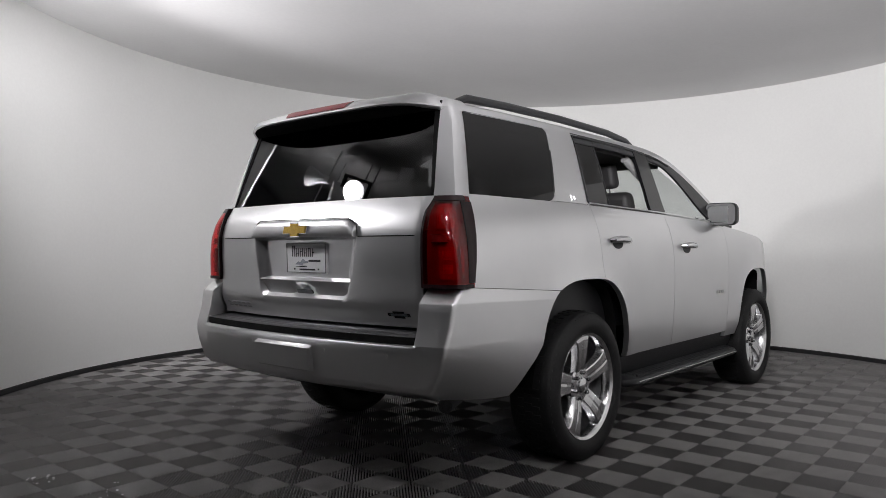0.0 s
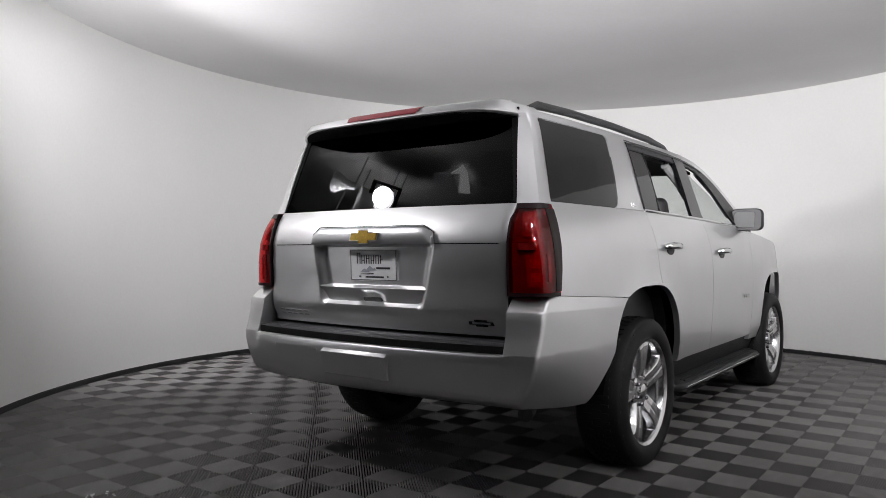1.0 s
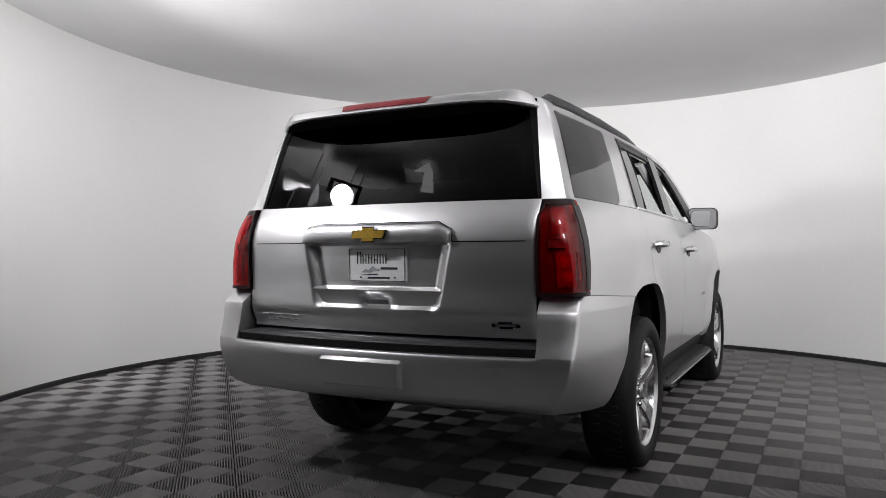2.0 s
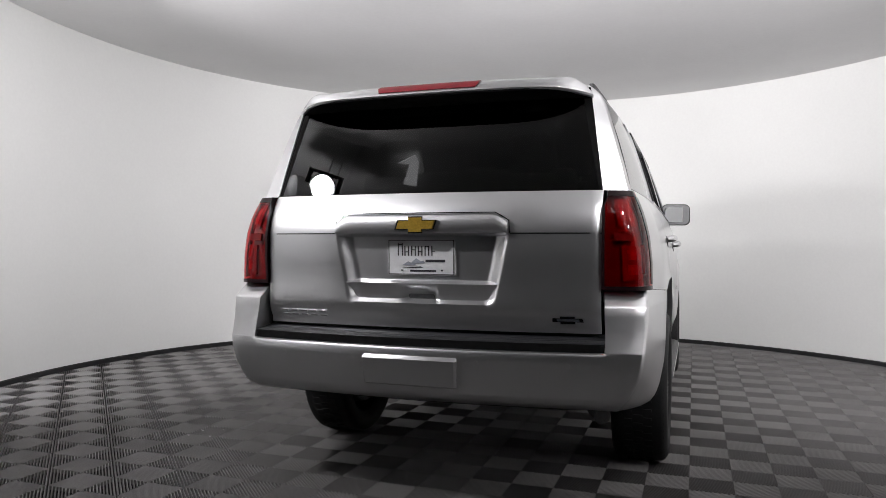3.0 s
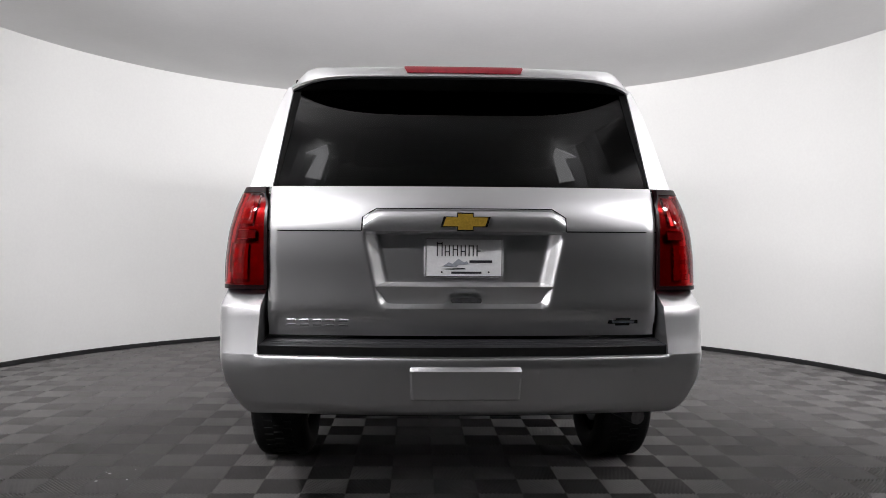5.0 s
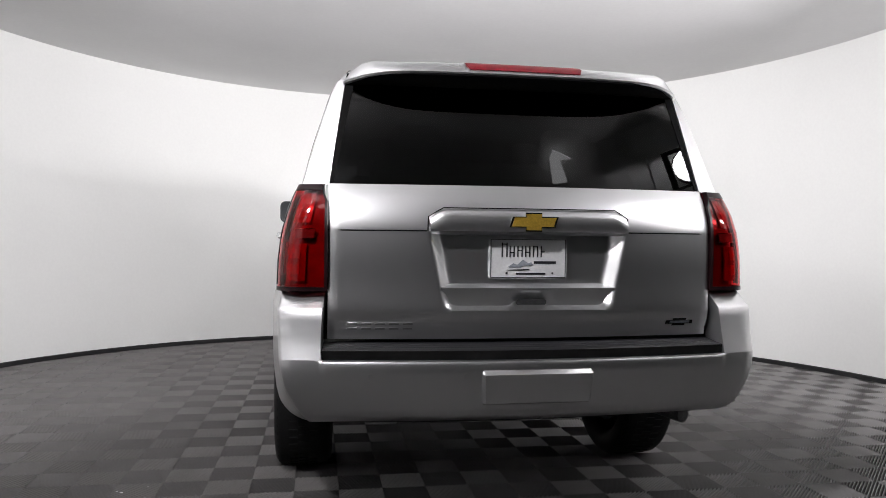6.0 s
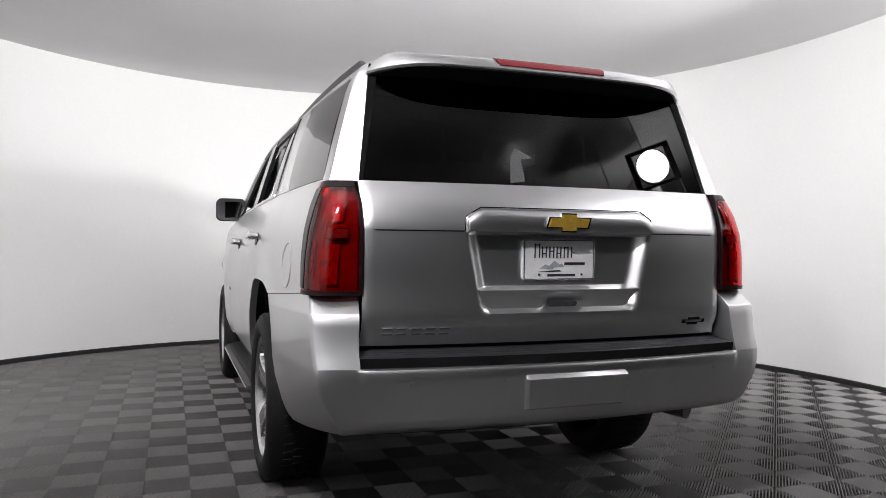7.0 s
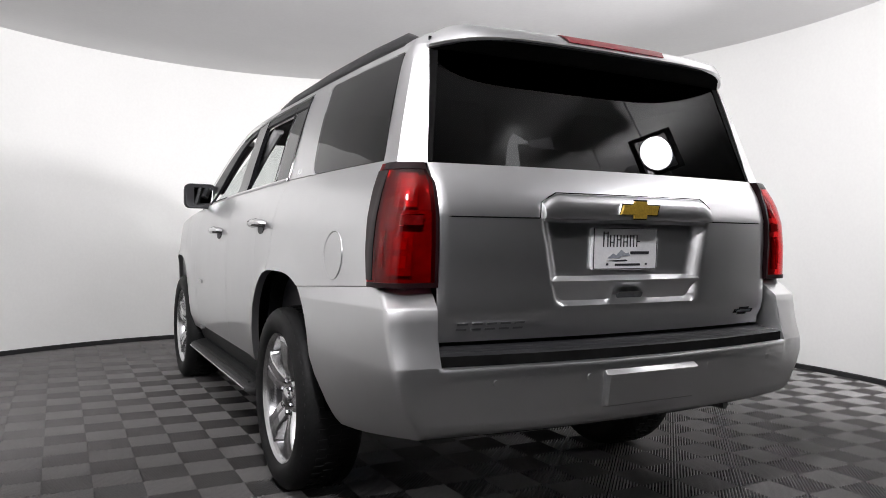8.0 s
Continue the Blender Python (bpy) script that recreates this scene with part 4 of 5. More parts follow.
    st = part("dealer_badge", bm, M_GLOSSBLACK, gate, "small black dealer badge", smooth=False)
    bm = bmesh.new()
    prism(bm, [(0.597, 0.8255), (0.687, 0.8255), (0.687, 0.8345), (0.597, 0.8345)], 0.003, 0.0042, lambda u, v, d: (u, skin(u, v)[1] - d, v))
    bmesh.ops.recalc_face_normals(bm, faces=bm.faces)
    part("badge_print", bm, M_PRINTGREY, st, smooth=False)
    # rear window, a little flatter than the metal below it
    def window_y(x, w, z):
        return 0.211 + 0.3215 * (z - 1.372) + BOW * w * w - 0.03 * (w * w - x * x) + 0.02 * (z - 1.372) * (z - 1.83)

    bm = bmesh.new()
    rows = []
    for k in span(0, 1, 10):
        z = lerp(1.372, 1.83, k)
        w = lerp(0.768, 0.700, k)
        rows.append([(w * u, window_y(w * u, w, z) + 0.006, z) for u in span(-1, 1, 20)])
    grid(bm, rows)
    bmesh.ops.recalc_face_normals(bm, faces=bm.faces)
    thick(part("rear_window", bm, M_TINT, gate, "dark tinted rear window"), 0.005)
    for sx in (-1, 1):
        # dark band along the window's edge
        bm = bmesh.new()
        rows = []
        for k in span(0, 1, 8):
            z = lerp(1.374, 1.828, k)
            w = lerp(0.766, 0.698, k)
            rows.append([mirrored((w - b, window_y(w - b, w, z) + 0.0025, z), sx) for b in (0.0, lerp(0.012, 0.034, k))])
        grid(bm, rows)
        bmesh.ops.recalc_face_normals(bm, faces=bm.faces)
        thick(part("window_band", bm, M_UNDER, gate), 0.002)
        # rear corner pillar: from the window's edge round to the quarter window
        bm = bmesh.new()
        rows = []
        for k in span(0, 1, 12):
            z = lerp(1.368, 1.80, k)
            w = lerp(0.772, 0.706, k)
            a = (w, tail_y(w, z) + 0.004, z)
            yq = lerp(0.392, 0.500, k)
            c = side(yq, z)
            crease = (lerp(a[0], c[0], 0.80) + lerp(0.012, 0.004, k), lerp(a[1], c[1], 0.32) - 0.006, z)
            row = [(a[0] - 0.002, a[1] + 0.03, z), a]
            for q in span(0, 1, 4)[1:]:
                row.append(tuple(lerp(a[i], crease[i], q) for i in range(3)))
            for q in span(0, 1, 4)[1:]:
                row.append(tuple(lerp(crease[i], c[i], q) + (0.004 * math.sin(math.pi * q) if i == 0 else 0) for i in range(3)))
            row.append((c[0] - 0.03, c[1] + 0.004, z))
            rows.append([mirrored(p, sx) for p in row])
        grid(bm, rows, flip=sx < 0)
        bmesh.ops.recalc_face_normals(bm, faces=bm.faces)
        part("rear_pillar", bm, M_PAINT, car)
        build_taillight(sx)
    # roof spoiler with the high brake light; its ends turn down to the pillars
    def ear(x):
        return 0.052 * max(0.0, (x - 0.61) / 0.105) ** 2.2 - 0.008 * math.exp(-((x - 0.61) / 0.06) ** 2)

    def lip(x):
        return 0.020 * max(0.0, (x - 0.50) / 0.215) ** 2

    bm = bmesh.new()
    rows = []
    for x in span(-0.715, 0.715, 40):
        u = abs(x) / 0.715
        yr = 0.216 + 0.026 * u * u + 0.135 * u ** 6
        drop, low = ear(abs(x)), lip(abs(x))
        rows.append([(x, 0.52, 1.872 - 0.02 * u * u - 0.02 * u ** 6), (x, 0.44, 1.877 - 0.014 * u * u - drop), (x, yr + 0.100, 1.871 - 0.008 * u * u - drop), (x, yr + 0.060, 1.863 - 0.003 * u - drop), (x, yr + 0.030, 1.848 - 0.001 * u - drop),
                     (x, yr + 0.006, 1.824 - lerp(drop, low, 0.6)), (x, yr, 1.812 - low), (x, yr + 0.006, 1.803 - low), (x, yr + 0.022, 1.798 - low), (x, 0.375 + 0.03 * u, 1.800 - low), (x, 0.50, 1.79)])
    vs = grid(bm, rows)
    bm.faces.new(vs[0])
    bm.faces.new(vs[-1][::-1])
    bmesh.ops.recalc_face_normals(bm, faces=bm.faces)
    sp = part("roof_spoiler", bm, M_PAINT, gate, "silver roof spoiler")
    # painted corner between the spoiler's end, the pillar and the rail above the side windows
    for sx in (-1, 1):
        bm = bmesh.new()
        rows = []
        for y in span(0.385, 0.56, 8):
            k = step01(0.37, 0.46, y)
            e = side(y, 1.79)[0] - lerp(0.026, 0.002, k)
            rows.append([mirrored(p, sx) for p in ((e - 0.080, y, lerp(1.832, 1.858, k)), (e - 0.052, y, lerp(1.822, 1.848, k)), (e - 0.030, y, lerp(1.810, 1.832, k)), (e - 0.012, y, lerp(1.798, 1.812, k)), (e, y, lerp(1.787, 1.794, k)), (e - 0.008, y, 1.780))])
        vs = grid(bm, rows, flip=sx > 0)
        bm.faces.new(vs[0])
        bmesh.ops.recalc_face_normals(bm, faces=bm.faces)
        part("roof_corner", bm, M_PAINT, car)
    bm = bmesh.new()
    rows = []
    for x in span(-0.24, 0.24, 16):
        u = abs(x) / 0.70
        yr = 0.216 + 0.026 * u * u + 0.135 * u ** 6
        e = 0.012 if abs(x) > 0.23 else 0
        rows.append([(x, yr + 0.062, 1.861), (x, yr + 0.056, 1.8635), (x, yr + 0.027, 1.8505), (x + (-e if x > 0 else e), yr + 0.003, 1.826), (x + (-e if x > 0 else e), yr + 0.009, 1.823)])
    grid(bm, rows)
    bmesh.ops.recalc_face_normals(bm, faces=bm.faces)
    part("brake_light", bm, M_BRAKE, sp, "narrow red high-mounted brake light")
    bm = bmesh.new()
    rows = []
    for x in span(-0.70, 0.70, 34):
        u = abs(x) / 0.70
        yr = 0.216 + 0.026 * u * u + 0.135 * u ** 6
        drop = lip(abs(x))
        rows.append([(x, yr + 0.002, 1.806 - drop), (x, yr + 0.005, 1.800 - drop), (x, yr + 0.021, 1.794 - drop), (x, window_y(x, 0.705, 1.785) + 0.004, 1.786 - 0.3 * drop)])
    grid(bm, rows)
    bmesh.ops.recalc_face_normals(bm, faces=bm.faces)
    part("spoiler_underside", bm, M_UNDER, sp, "black underside")


def build_taillight(sx):
    """A tall lamp that wraps round the corner: a smoked housing with red fields and a clear strip."""
    z0, z1 = 0.957, 1.366

    def edge_in(z):
        return s_of_x(0.778, z)

    def edge_out(z):
        return 2.004 + 0.058 * (z - z0) / (z1 - z0)

    def face(s0, s1, a, b, out, name, mat, parent, label="", n=10, m=12, deep=0.02):
        bm = bmesh.new()
        rows = []
        for z in span(a, b, m):
            p0, p1 = s0(z), s1(z)
            row = [plan(lerp(p0, p1, k), z, out) for k in span(0, 1, n)]
            row = [plan(p0, z, out - deep)] + row + [plan(p1, z, out - deep)]
            rows.append([mirrored(p, sx) for p in row])
        r0 = [(p[0], p[1], a) for p in [mirrored(plan(lerp(s0(a), s1(a), k), a, out - deep), sx) for k in [0] + span(0, 1, n) + [1]]]
        r1 = [(p[0], p[1], b) for p in [mirrored(plan(lerp(s0(b), s1(b), k), b, out - deep), sx) for k in [0] + span(0, 1, n) + [1]]]
        grid(bm, [r0] + rows + [r1], flip=sx < 0)
        bmesh.ops.remove_doubles(bm, verts=bm.verts, dist=1e-5)
        bmesh.ops.recalc_face_normals(bm, faces=bm.faces)
        return part(name, bm, mat, parent, label)

    mid = lambda k: (lambda z: lerp(edge_in(z), edge_out(z), k))
    lamp = face(edge_in, edge_out, z0, z1, -0.020, "taillight", M_REDDARK, car, "tall dark red tail lamp wrapping round the corner", deep=0.005)
    # inner fields, behind the lens
    face(mid(0.14), mid(0.60), 1.215, 1.330, -0.009, "reflector", M_RED, lamp, "red reflector", m=6, deep=0.012)
    face(mid(0.22), mid(0.50), 1.235, 1.310, -0.006, "bulb_cover", M_REFLECT, lamp, "bright red bulb cover", m=4, deep=0.006)
    face(mid(0.14), mid(0.62), 0.995, 1.135, -0.009, "reflector", M_RED, lamp, "red reflector", m=6, deep=0.012)
    face(mid(0.24), mid(0.48), 1.020, 1.060, -0.006, "bulb_cover", M_REFLECT, lamp, "bright red bulb cover", m=4, deep=0.006)
    face(mid(0.24), mid(0.48), 1.080, 1.120, -0.006, "bulb_cover", M_REFLECT, lamp, "bright red bulb cover", m=4, deep=0.006)
    face(mid(0.84), mid(0.995), 0.98, 1.340, 0.0140, "smoked_side", M_LAMPBLACK, lamp, "smoked dark side of the lens", n=12, m=12, deep=0.004)
    face(mid(0.70), mid(0.78), 1.02, 1.14, -0.004, "light_bar", M_RED, lamp, "upright red bar", n=4, m=8, deep=0.010)
    face(mid(0.06), mid(0.40), 1.158, 1.190, -0.002, "reversing_lamp", M_CLEAR, lamp, "narrow clear reversing lamp", m=3, deep=0.012)
    face(mid(0.05), mid(0.40), 1.155, 1.157, 0.000, "trim_line", M_CHROME, lamp, m=1, deep=0.004)
    face(mid(0.05), mid(0.40), 1.191, 1.193, 0.000, "trim_line", M_CHROME, lamp, m=1, deep=0.004)
    face(edge_in, mid(0.992), z0 + 0.002, z1 - 0.002, 0.012, "lens", M_LENS, lamp, "glossy smoked red outer lens", n=18, deep=0.028)
    face(lambda z: edge_in(z) - 0.002, lambda z: edge_in(z) + 0.012, z0, z1, 0.0136, "lens_edge", M_LAMPBLACK, lamp, "black edge", n=2, deep=0.03)
    face(edge_in, mid(0.96), z1 - 0.024, z1 - 0.001, 0.0136, "lens_cap", M_LAMPBLACK, lamp, "smoked black cap", n=18, m=2, deep=0.03)
    face(edge_in, mid(0.98), z0, z0 + 0.016, 0.0136, "lens_foot", M_LAMPBLACK, lamp, "smoked black foot", n=18, m=2, deep=0.03)


def build_bumper():
    CEN = [(0.470, 0.118), (0.490, 0.072), (0.505, 0.054), (0.530, 0.046), (0.60, 0.034), (0.66, 0.025), (0.695, 0.020), (0.706, 0.026), (0.711, 0.040)]
    WING = [(0.470, 0.118), (0.490, 0.072), (0.505, 0.054), (0.530, 0.046), (0.60, 0.034), (0.66, 0.025), (0.713, 0.026), (0.80, 0.044), (0.886, 0.058), (0.893, 0.062), (0.957, 0.140)]

    def outer(s, z, wing):
        """Outline of the bumper at height z: 0 to 1 across, 1 to 2 round the corner, then metres along the flank."""
        w = ease([(0.47, 0.880), (0.50, 0.900), (0.53, 0.925), (0.57, 0.952), (0.62, 0.972), (0.70, 0.986), (0.80, 0.993), (0.893, 0.997), (0.955, 0.983)], z)
        c = 0.014
        xi = w - 0.035 - c
        y0 = lerp(ease(CEN, z), ease(WING, z), wing)
        bow = lerp(0.115, 0.132, wing * step01(0.66, 0.80, z))
        y1 = y0 + bow * xi * xi
        ys = y1 + 0.030
        if s <= 1:
            x = s * xi
            return (x, y0 + bow * x * x, z)
        if s <= 2:
            f = radians(90 * (s - 1))
            k = (1 - math.cos(f))
            return (xi + c * math.sin(f), y1 + (ys - y1) * lerp(k, (s - 1), 0.35), z)
        return (w - 0.035 + (0.043 + 0.8 * (0.997 - w)) * min(1, (s - 2) / 0.55) ** 0.8, ys + (s - 2), z)

    def arch_back(z):
        """Where the flank of the bumper ends at the wheel arch."""
        k = max(0, (z - 0.40) / 0.568)
        return REAR_AXLE - 0.475 * (1 - min(k, 0.999) ** 3.0) ** (1 / 3.0) - 0.21 * step01(0.68, 0.44, z)

    bm = bmesh.new()
    zs = [0.470, 0.490, 0.505, 0.530, 0.60, 0.66, 0.695, 0.706, 0.711]
    full = []
    for z in zs:
        half = []
        for s in [0, 0.1, 0.2, 0.3, 0.4, 0.5, 0.6, 0.7, 0.78, 0.81, 0.835, 0.845, 0.855, 0.865, 0.88, 0.92, 0.96, 1.0] + span(1, 2, 5)[1:]:
            x = outer(s, z, 0)[0]
            half.append(outer(s, z, step01(0.785, 0.806, x)))
        start = outer(2, z, 1)[1]
        for y in span(start, arch_back(z), 8)[1:]:
            half.append(outer(2 + y - start, z, 1))
        full.append([(-p[0], p[1], p[2]) for p in half[:0:-1]] + half)
    # the foot curves up towards the corners and the wheel
    rows = []
    for r, z in zip(full, zs):
        rows.append([(p[0], p[1], p[2] - 0.03 * step01(0.10, 0.55, p[1]) * step01(0.60, 0.47, z)) for p in r])
    inner = [(p[0] * 0.97, p[1] + 0.05, p[2] + 0.02) for p in rows[0]]
    grid(bm, [inner] + rows)
    bmesh.ops.recalc_face_normals(bm, faces=bm.faces)
    bumper = part("rear_bumper", bm, M_PAINT, car, "silver rear bumper")
    for sx in (-1, 1):
        bm = bmesh.new()
        rows = []
        for z in [0.711, 0.75, 0.80, 0.85, 0.888, 0.893, 0.899, 0.92, 0.957]:
            xs0 = lerp(0.806, 0.792, step01(0.713, 0.955, z))
            w = outer(2.6, z, 1)[0] - 0.008
            s0 = min(0.97, xs0 / (w - 0.049))
            start = outer(2, z, 1)[1]
            row = [outer(lerp(s0, 1, k), z, 1) for k in span(0, 1, 3)] + [outer(s, z, 1) for s in span(1, 2, 5)[1:]] + [outer(2 + y - start, z, 1) for y in span(start, arch_back(z - SEAM_FALL * 0.68 * step01(0.85, 0.957, z)), 8)[1:]]
            first = row[0]
            row = [(first[0] - 0.012, 0.235, z), (first[0] - 0.004, first[1] + 0.015, z)] + row
            row = [(p[0], p[1], p[2] - SEAM_FALL * max(0, p[1] - 0.3) * step01(0.85, 0.957, z)) for p in row]
            rows.append([mirrored(p, sx) for p in row])
        top = [mirrored((abs(p[0]) - 0.03, p[1] + 0.06 if i < 10 else p[1], p[2] + 0.002), sx) for i, p in enumerate(rows[-1])]
        grid(bm, rows + [top], flip=sx < 0)
        bmesh.ops.recalc_face_normals(bm, faces=bm.faces)
        part("bumper_wing", bm, M_PAINT, bumper)
    # ridged step pad
    bm = bmesh.new()
    rows = []
    for x in span(-0.80, 0.80, 32):
        f, b = 0.115 * x * x, 0.092 * x * x
        y0, y1 = 0.046 + f, 0.178 + b
        ledge_z = [(0.0, 0.744), (0.05, 0.748), (0.30, 0.750), (0.32, 0.7475), (0.35, 0.751), (0.52, 0.753), (0.54, 0.7505), (0.57, 0.754), (0.74, 0.757), (0.76, 0.7545), (0.79, 0.758), (1.0, 0.762)]
        rows.append([(x, lerp(y0, y1, k), z) for k, z in ledge_z] + [(x, y1 + 0.06, 0.764)])
    grid(bm, rows)
    bmesh.ops.recalc_face_normals(bm, faces=bm.faces)
    pad = part("step_pad", bm, M_BLACK, bumper, "ridged black step pad")
    bm = bmesh.new()
    rows = []
    for x in span(-0.80, 0.80, 32):
        y0 = 0.046 + 0.115 * x * x
        rows.append([(x, y0 - 0.010, 0.703), (x, y0 - 0.002, 0.709), (x, y0, 0.744)])
    grid(bm, rows)
    bmesh.ops.recalc_face_normals(bm, faces=bm.faces)
    part("riser", bm, M_UNDER, pad, "dull black riser")
    # cover of the towing hitch
    bm = bmesh.new()
    rows = []
    for z, y, hw in ((0.542, 0.056, 0.203), (0.545, 0.036, 0.205), (0.552, 0.024, 0.207), (0.655, 0.006, 0.212), (0.660, 0.004, 0.212), (0.674, 0.022, 0.209), (0.676, 0.05, 0.206)):
        rows.append([(x, y + e, z) for x, e in ((-hw, 0.035), (-hw, 0.010), (-hw + 0.008, 0.0), (0, 0.0), (hw - 0.008, 0.0), (hw, 0.010), (hw, 0.035))])
    grid(bm, rows)
    bmesh.ops.recalc_face_normals(bm, faces=bm.faces)
    part("hitch_cover", bm, M_PAINT, bumper, "silver cover over the towing hitch")
    # two scuffs in the paint
    for x0, x1, z, y in ((0.275, 0.310, 0.600, 0.0328), (0.262, 0.288, 0.655, 0.0245)):
        bm = bmesh.new()
        grid(bm, [[(x, y + 0.115 * x * x, z - 0.0008 * k), (x, y - 0.0003 + 0.115 * x * x, z + 0.0009 * k)] for x, k in ((x0, 0.2), (lerp(x0, x1, 0.4), 1), (lerp(x0, x1, 0.8), 0.6), (x1, 0.1))])
        part("scuff", bm, M_PLATE, bumper, "pale scuff in the paint")
    # parking sensors and lower valance
    for x in (-0.62, -0.27, 0.29, 0.66):
        bm = bmesh.new()
        lathe(bm, [(0.011, 0.0), (0.0105, 0.003), (0.001, 0.003)], 16, lambda u, v, d: (x + u, 0.0270 - 0.14 * v + 0.115 * x * x - d, 0.655 + v))
        bmesh.ops.recalc_face_normals(bm, faces=bm.faces)
        part("parking_sensor", bm, M_PAINT, bumper)
    bm = bmesh.new()
    rows = []
    for x in span(-0.80, 0.80, 20):
        u = abs(x) / 0.8
        rows.append([(x, 0.105 + 0.115 * x * x, 0.490), (x, 0.115 + 0.115 * x * x, 0.468), (x, 0.18 + 0.115 * x * x, 0.458 + 0.03 * u ** 4), (x, 0.36, 0.49)])
    grid(bm, rows)
    bmesh.ops.recalc_face_normals(bm, faces=bm.faces)
    part("valance", bm, M_BLACK, bumper, "black lower valance")


def build_fuel_door():
    bm = bmesh.new()
    y0, z0, r = 0.63, 1.052, 0.088
    lathe(bm, [(r * 0.955, 0.0), (r * 0.985, 0.002), (r, 0.0028), (r * 1.02, 0.001), (r * 1.03, -0.002)], 40, lambda u, v, d: mirrored(side(y0 + u, z0 + v, d), -1))
    bmesh.ops.recalc_face_normals(bm, faces=bm.faces)
    part("fuel_door", bm, M_PAINT, car, "round fuel filler door")


def build_cabin():
    """Seats, dashboard and wheel, seen through the lowered windows."""
    bm = bmesh.new()
    rows = []
    for y in span(0.34, 3.9, 10):
        rows.append([(x, y, z) for x, z in ((-0.87, 1.32), (-0.87, 1.0), (-0.86, 0.66), (0.86, 0.66), (0.87, 1.0), (0.87, 1.32))])
    grid(bm, rows)
    part("cabin_lining", bm, M_BLACK, car, smooth=False)

    def seat(x, y, w, rise=0.0):
        root = soften(seat_block((x - w / 2, y, 0.78), (x + w / 2, y + 0.52, 0.95), "seat", car), 0.05, 3)
        bm = bmesh.new()
        box(bm, (-w / 2, -0.09, 0), (w / 2, 0.09, 0.66), (0.05, 0.03), pose(x, y + 0.04, 0.88, 12, 0, 0))
        soften(part("backrest", bm, M_CLOTH, root), 0.045, 3)
        for hx in ([0] if w < 0.8 else [-0.36, 0.36]):
            bm = bmesh.new()
            box(bm, (-0.13, -0.055, 0), (0.13, 0.055, 0.20), (0.02, 0.01), pose(x + hx, y - 0.10, 1.555 + rise, 8, 0, 0))
            head_r = soften(part("headrest", bm, M_CLOTH, root), 0.04, 3)
            bm = bmesh.new()
            tube(bm, [(x + hx - 0.06, y - 0.085, 1.50), (x + hx - 0.06, y - 0.10, 1.58)], 0.007, 8)
            tube(bm, [(x + hx + 0.06, y - 0.085, 1.50), (x + hx + 0.06, y - 0.10, 1.58)], 0.007, 8)
            part("headrest_post", bm, M_CHROME, root)

    def seat_block(lo, hi, name, parent):
        bm = bmesh.new()
        box(bm, lo, hi, (0.02, 0.02))
        return part(name, bm, M_CLOTH, parent, "dark upholstered seat")

    for x in (-0.42, 0.42):
        seat(x, 2.62, 0.54)
        seat(x, 1.72, 0.54)
    seat(0.0, 0.92, 1.24, -0.06)
    bm = bmesh.new()
    box(bm, (-0.86, 3.30, 0.80), (0.86, 3.80, 1.24), (0.04, 0.12))
    soften(part("dashboard", bm, M_BLACK, car), 0.04, 3)
    bm = bmesh.new()
    lathe(bm, [(0.175 + 0.016 * math.cos(a), 0.016 * math.sin(a)) for a in [2 * math.pi * k / 8 for k in range(8)]], 28, lambda u, v, d: (-0.42 + u, 3.16 + 0.42 * v + 0.9 * d, 1.16 + 0.9 * v - 0.42 * d), closed=True)
    bmesh.ops.recalc_face_normals(bm, faces=bm.faces)
    wheel = part("steering_wheel", bm, M_BLACK, car)
    bm = bmesh.new()
    box(bm, (-0.58, 3.15, 1.12), (-0.26, 3.20, 1.18))
    part("wheel_hub", bm, M_BLACK, wheel)
    for sx in (-1, 1):
        for y0, y1 in ((2.34, 2.46), (3.02, 3.30)):
            bm = bmesh.new()
            tube(bm, [(sx * 0.86, y1, 1.42), (sx * 0.78, lerp(y1, y0, 0.5), 1.60), (sx * 0.74, y0 - 0.12, 1.72)], 0.028, 8)
            part("grab_handle", bm, M_GRIP, car, "pale grey grab handle")
    bm = bmesh.new()
    box(bm, (-0.11, 3.10, 1.62), (0.11, 3.13, 1.70), (0.01, 0))
    soften(part("rear_view_mirror", bm, M_BLACK, car), 0.012)


build_sides()
build_roof()
build_tail()
build_bumper()
build_fuel_door()
build_wheel_well()
for sx in (-1, 1):
    build_wheel(0.870 * sx, REAR_AXLE, sx)
    build_wheel(0.860 * sx, FRONT_AXLE, sx)
build_cabin()


# ---- ribbed floor tiles: each of two by two squares with slanting ribs ----
PITCH, RIBS = 0.202, 20


def rib_strip(bm, p, q, n, half, deep):
    """One rib from p to q: a flat crown with two sloping sides."""
    rows = []
    for off, z in ((-half, -deep), (-half, -0.0036), (-half * 0.62, -0.0010), (0.0, 0.0), (half * 0.62, -0.0010), (half, -0.0036), (half, -deep)):
        rows.append([bm.verts.new((p[0] + n[0] * off, p[1] + n[1] * off, z)), bm.verts.new((q[0] + n[0] * off, q[1] + n[1] * off, z))])
    for a, b in zip(rows, rows[1:]):
        bm.faces.new([a[0], b[0], b[1], a[1]])


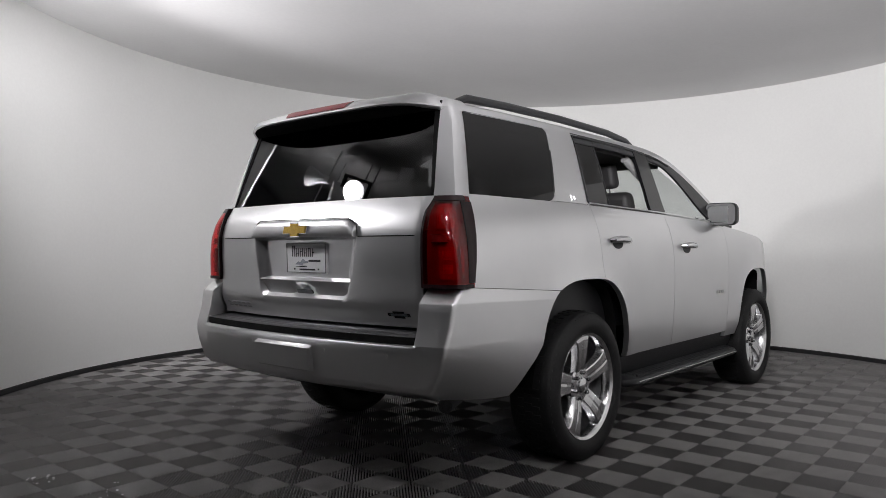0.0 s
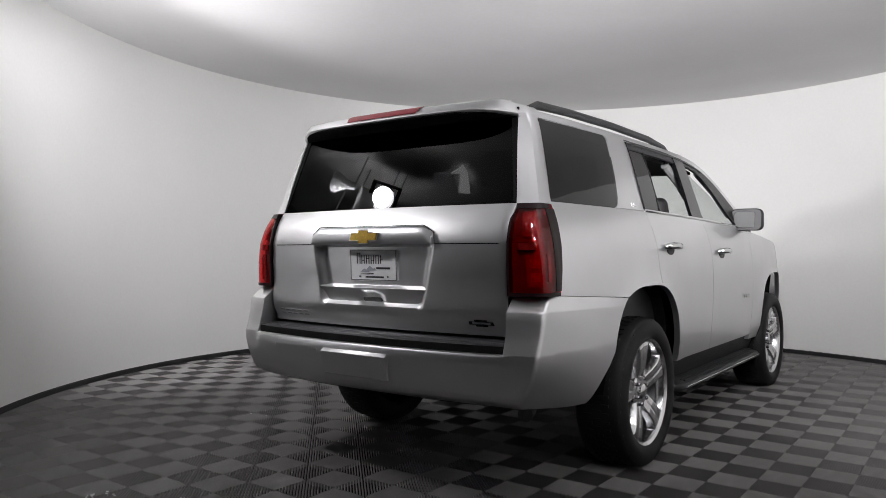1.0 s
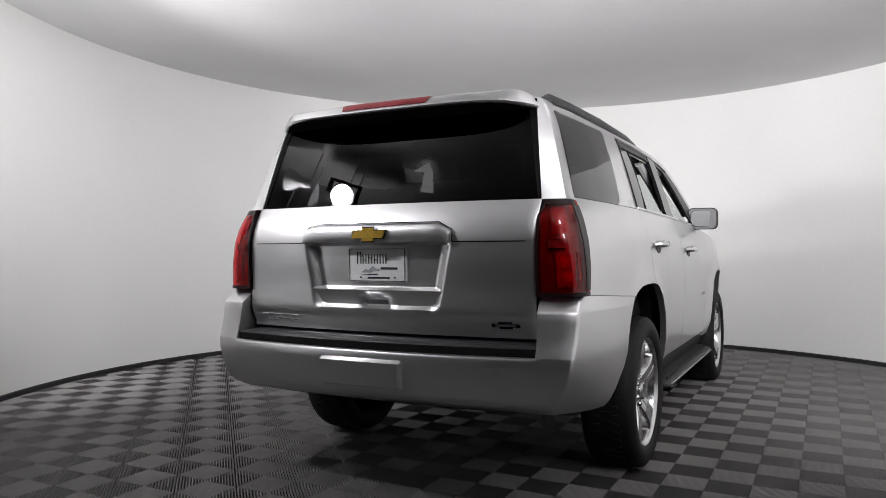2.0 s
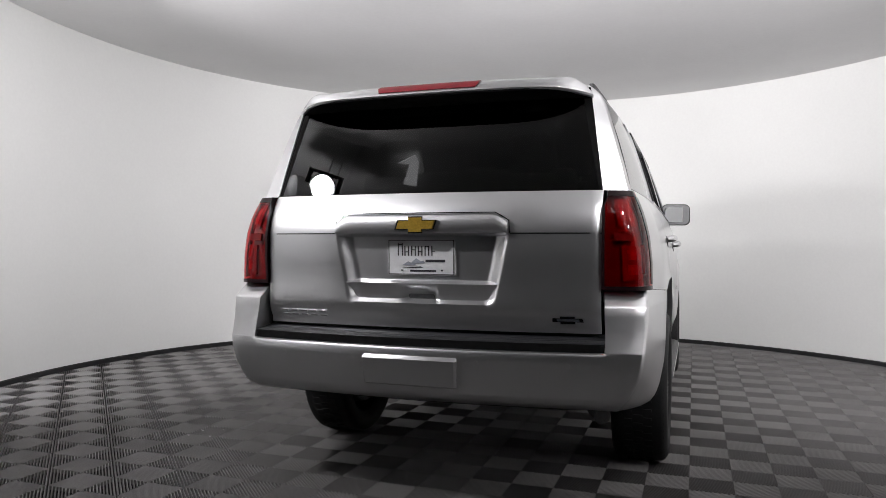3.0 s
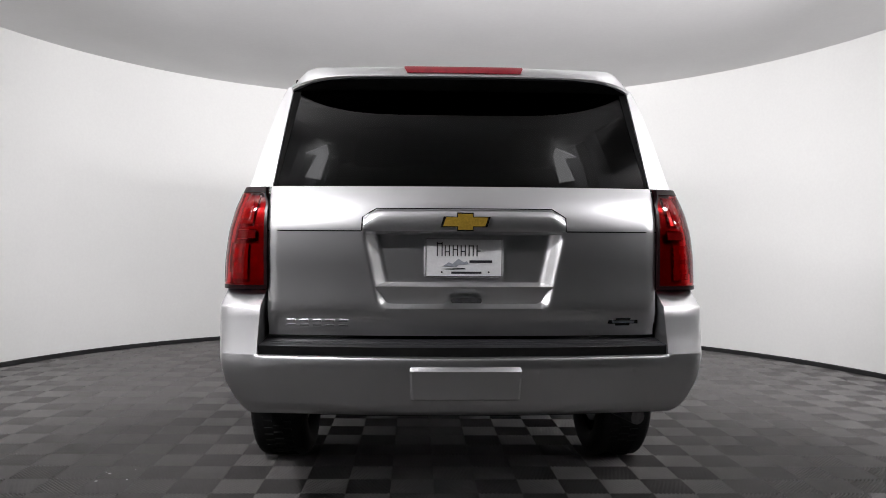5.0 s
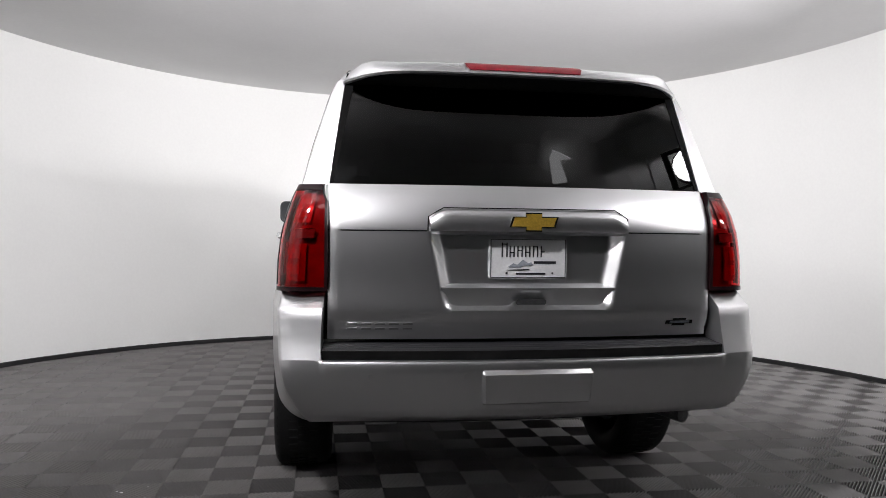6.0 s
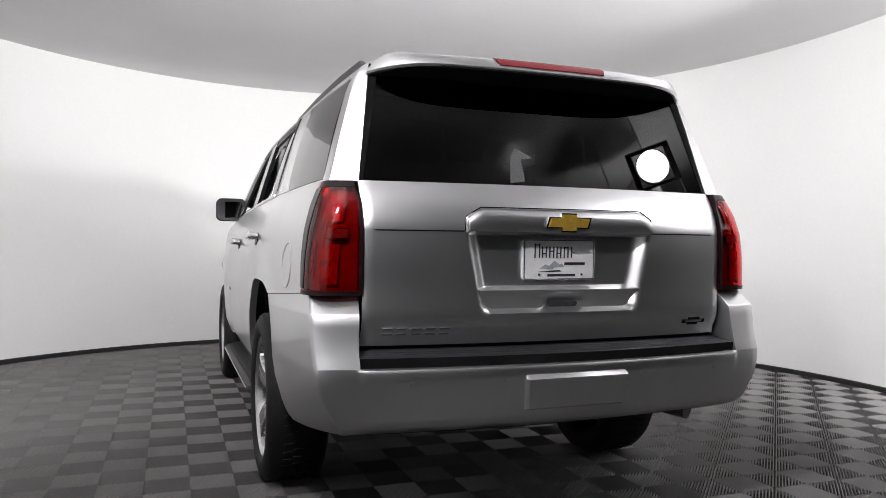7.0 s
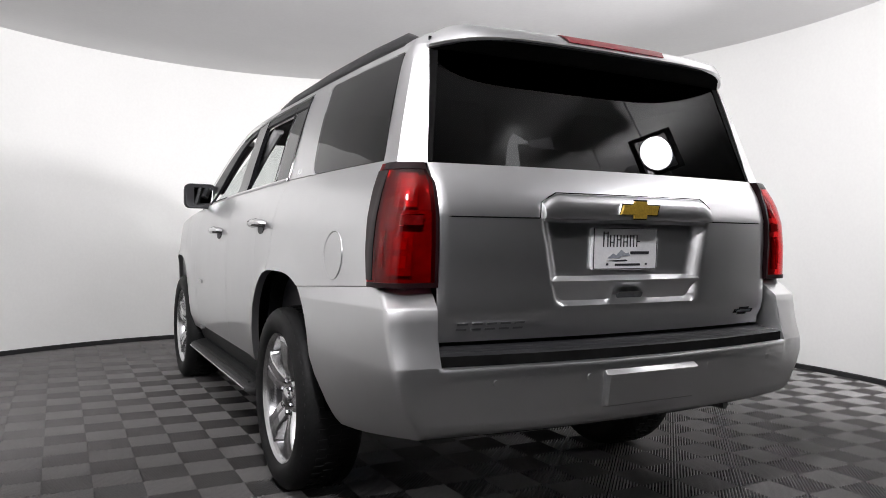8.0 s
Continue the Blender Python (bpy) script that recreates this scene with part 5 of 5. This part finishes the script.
def ribs(bm, x0, y0, size, slant):
    """Slanting ribs over one square, cut off at its edges."""
    step = math.sqrt(2) * size / RIBS
    for k in range(RIBS):
        c = (k + 0.5) * 2 * size / RIBS
        a, b = (max(0, c - size), min(c, size)), (min(c, size), max(0, c - size))
        g = 0.001
        (ax, ay), (bx, by) = a, b
        if abs(ax - bx) < 0.01:
            continue
        ax, ay, bx, by = ax + g * 0.5, ay - g * 0.5, bx - g * 0.5, by + g * 0.5
        if slant > 0:
            ax, bx = size - ax, size - bx
        d = Vector((bx - ax, by - ay)).normalized()
        rib_strip(bm, (x0 + ax, y0 + ay), (x0 + bx, y0 + by), (-d.y, d.x), step * 0.195, 0.021)


def build_floor():
    owner = bpy.data.objects["floor"]
    kinds = []
    for first in (0, 1):
        bm = bmesh.new()
        for i in range(2):
            for j in range(2):
                ribs(bm, i * PITCH, j * PITCH, PITCH, 1 if (i + j + first) % 2 else -1)
        bmesh.ops.recalc_face_normals(bm, faces=bm.faces)
        for f in bm.faces:
            if f.normal.z < 0:
                f.normal_flip()
        me = bpy.data.meshes.new("floor_tile")
        bm.to_mesh(me)
        bm.free()
        me.materials.append(M_TILE)
        kinds.append(me)
    near, far = [], []
    size = 2 * PITCH
    for i in range(-11, 12):
        for j in range(-6, 17):
            ix, iy = 2 * i, 2 * j
            x0, y0 = (ix - 0.5) * PITCH, iy * PITCH
            cx, cy = x0 + PITCH, y0 + PITCH
            if math.hypot(cx - CX, cy - CY) > RAD + 0.25 and not (-2.2 < cy < 0.2 and abs(cx) < 3.6):
                continue
            kind = kinds[1] if (ix + iy) % 2 else kinds[0]
            near.append((math.hypot(cx * 0.9, cy - 0.2), x0, y0, kind))
    near.sort(key=lambda r: r[0])
    for _, x0, y0, kind in near[:300]:
        ob = new("floor_tile", kind)
        ob.parent = owner
        ob.location = (x0, y0, 0)
    verts, faces = [], []
    for _, x0, y0, kind in near[300:]:
        n = len(verts)
        verts += [(v.co.x + x0, v.co.y + y0, v.co.z) for v in kind.vertices]
        faces += [[n + k for k in p.vertices] for p in kind.polygons]
    me = bpy.data.meshes.new("floor_tiles")
    me.from_pydata(verts, [], faces)
    me.materials.append(M_TILE)
    ob = new("floor_tiles", me)
    ob.parent = owner
    tagged(ob, "grey ribbed plastic floor tiles along the wall", kind="stuff")


build_floor()


def build_debris():
    """Small pale flakes lying on the tiles."""
    rng = random.Random(5)
    bm = bmesh.new()
    for cx, cy, spread, count in ((-0.87, -0.74, 0.07, 16), (-0.46, -0.60, 0.10, 9), (-1.6, 0.85, 0.10, 5)):
        for _ in range(count):
            x, y, a, s = cx + rng.uniform(-spread, spread), cy + rng.uniform(-spread, spread), rng.uniform(0, 6.28), rng.uniform(0.003, 0.009)
            ring_pts = [(x + s * rng.uniform(0.5, 1.3) * math.cos(a + k * 1.257), y + s * rng.uniform(0.4, 1.0) * math.sin(a + k * 1.257)) for k in range(5)]
            prism(bm, ring_pts, 0.0005, 0.0025, lambda u, v, d: (u, v, d))
    bmesh.ops.recalc_face_normals(bm, faces=bm.faces)
    tagged(link("floor_debris", bm, M_PLATE, smooth=False), "small pale flakes lying on the ribbed floor tiles", "debris", kind="stuff")


build_debris()
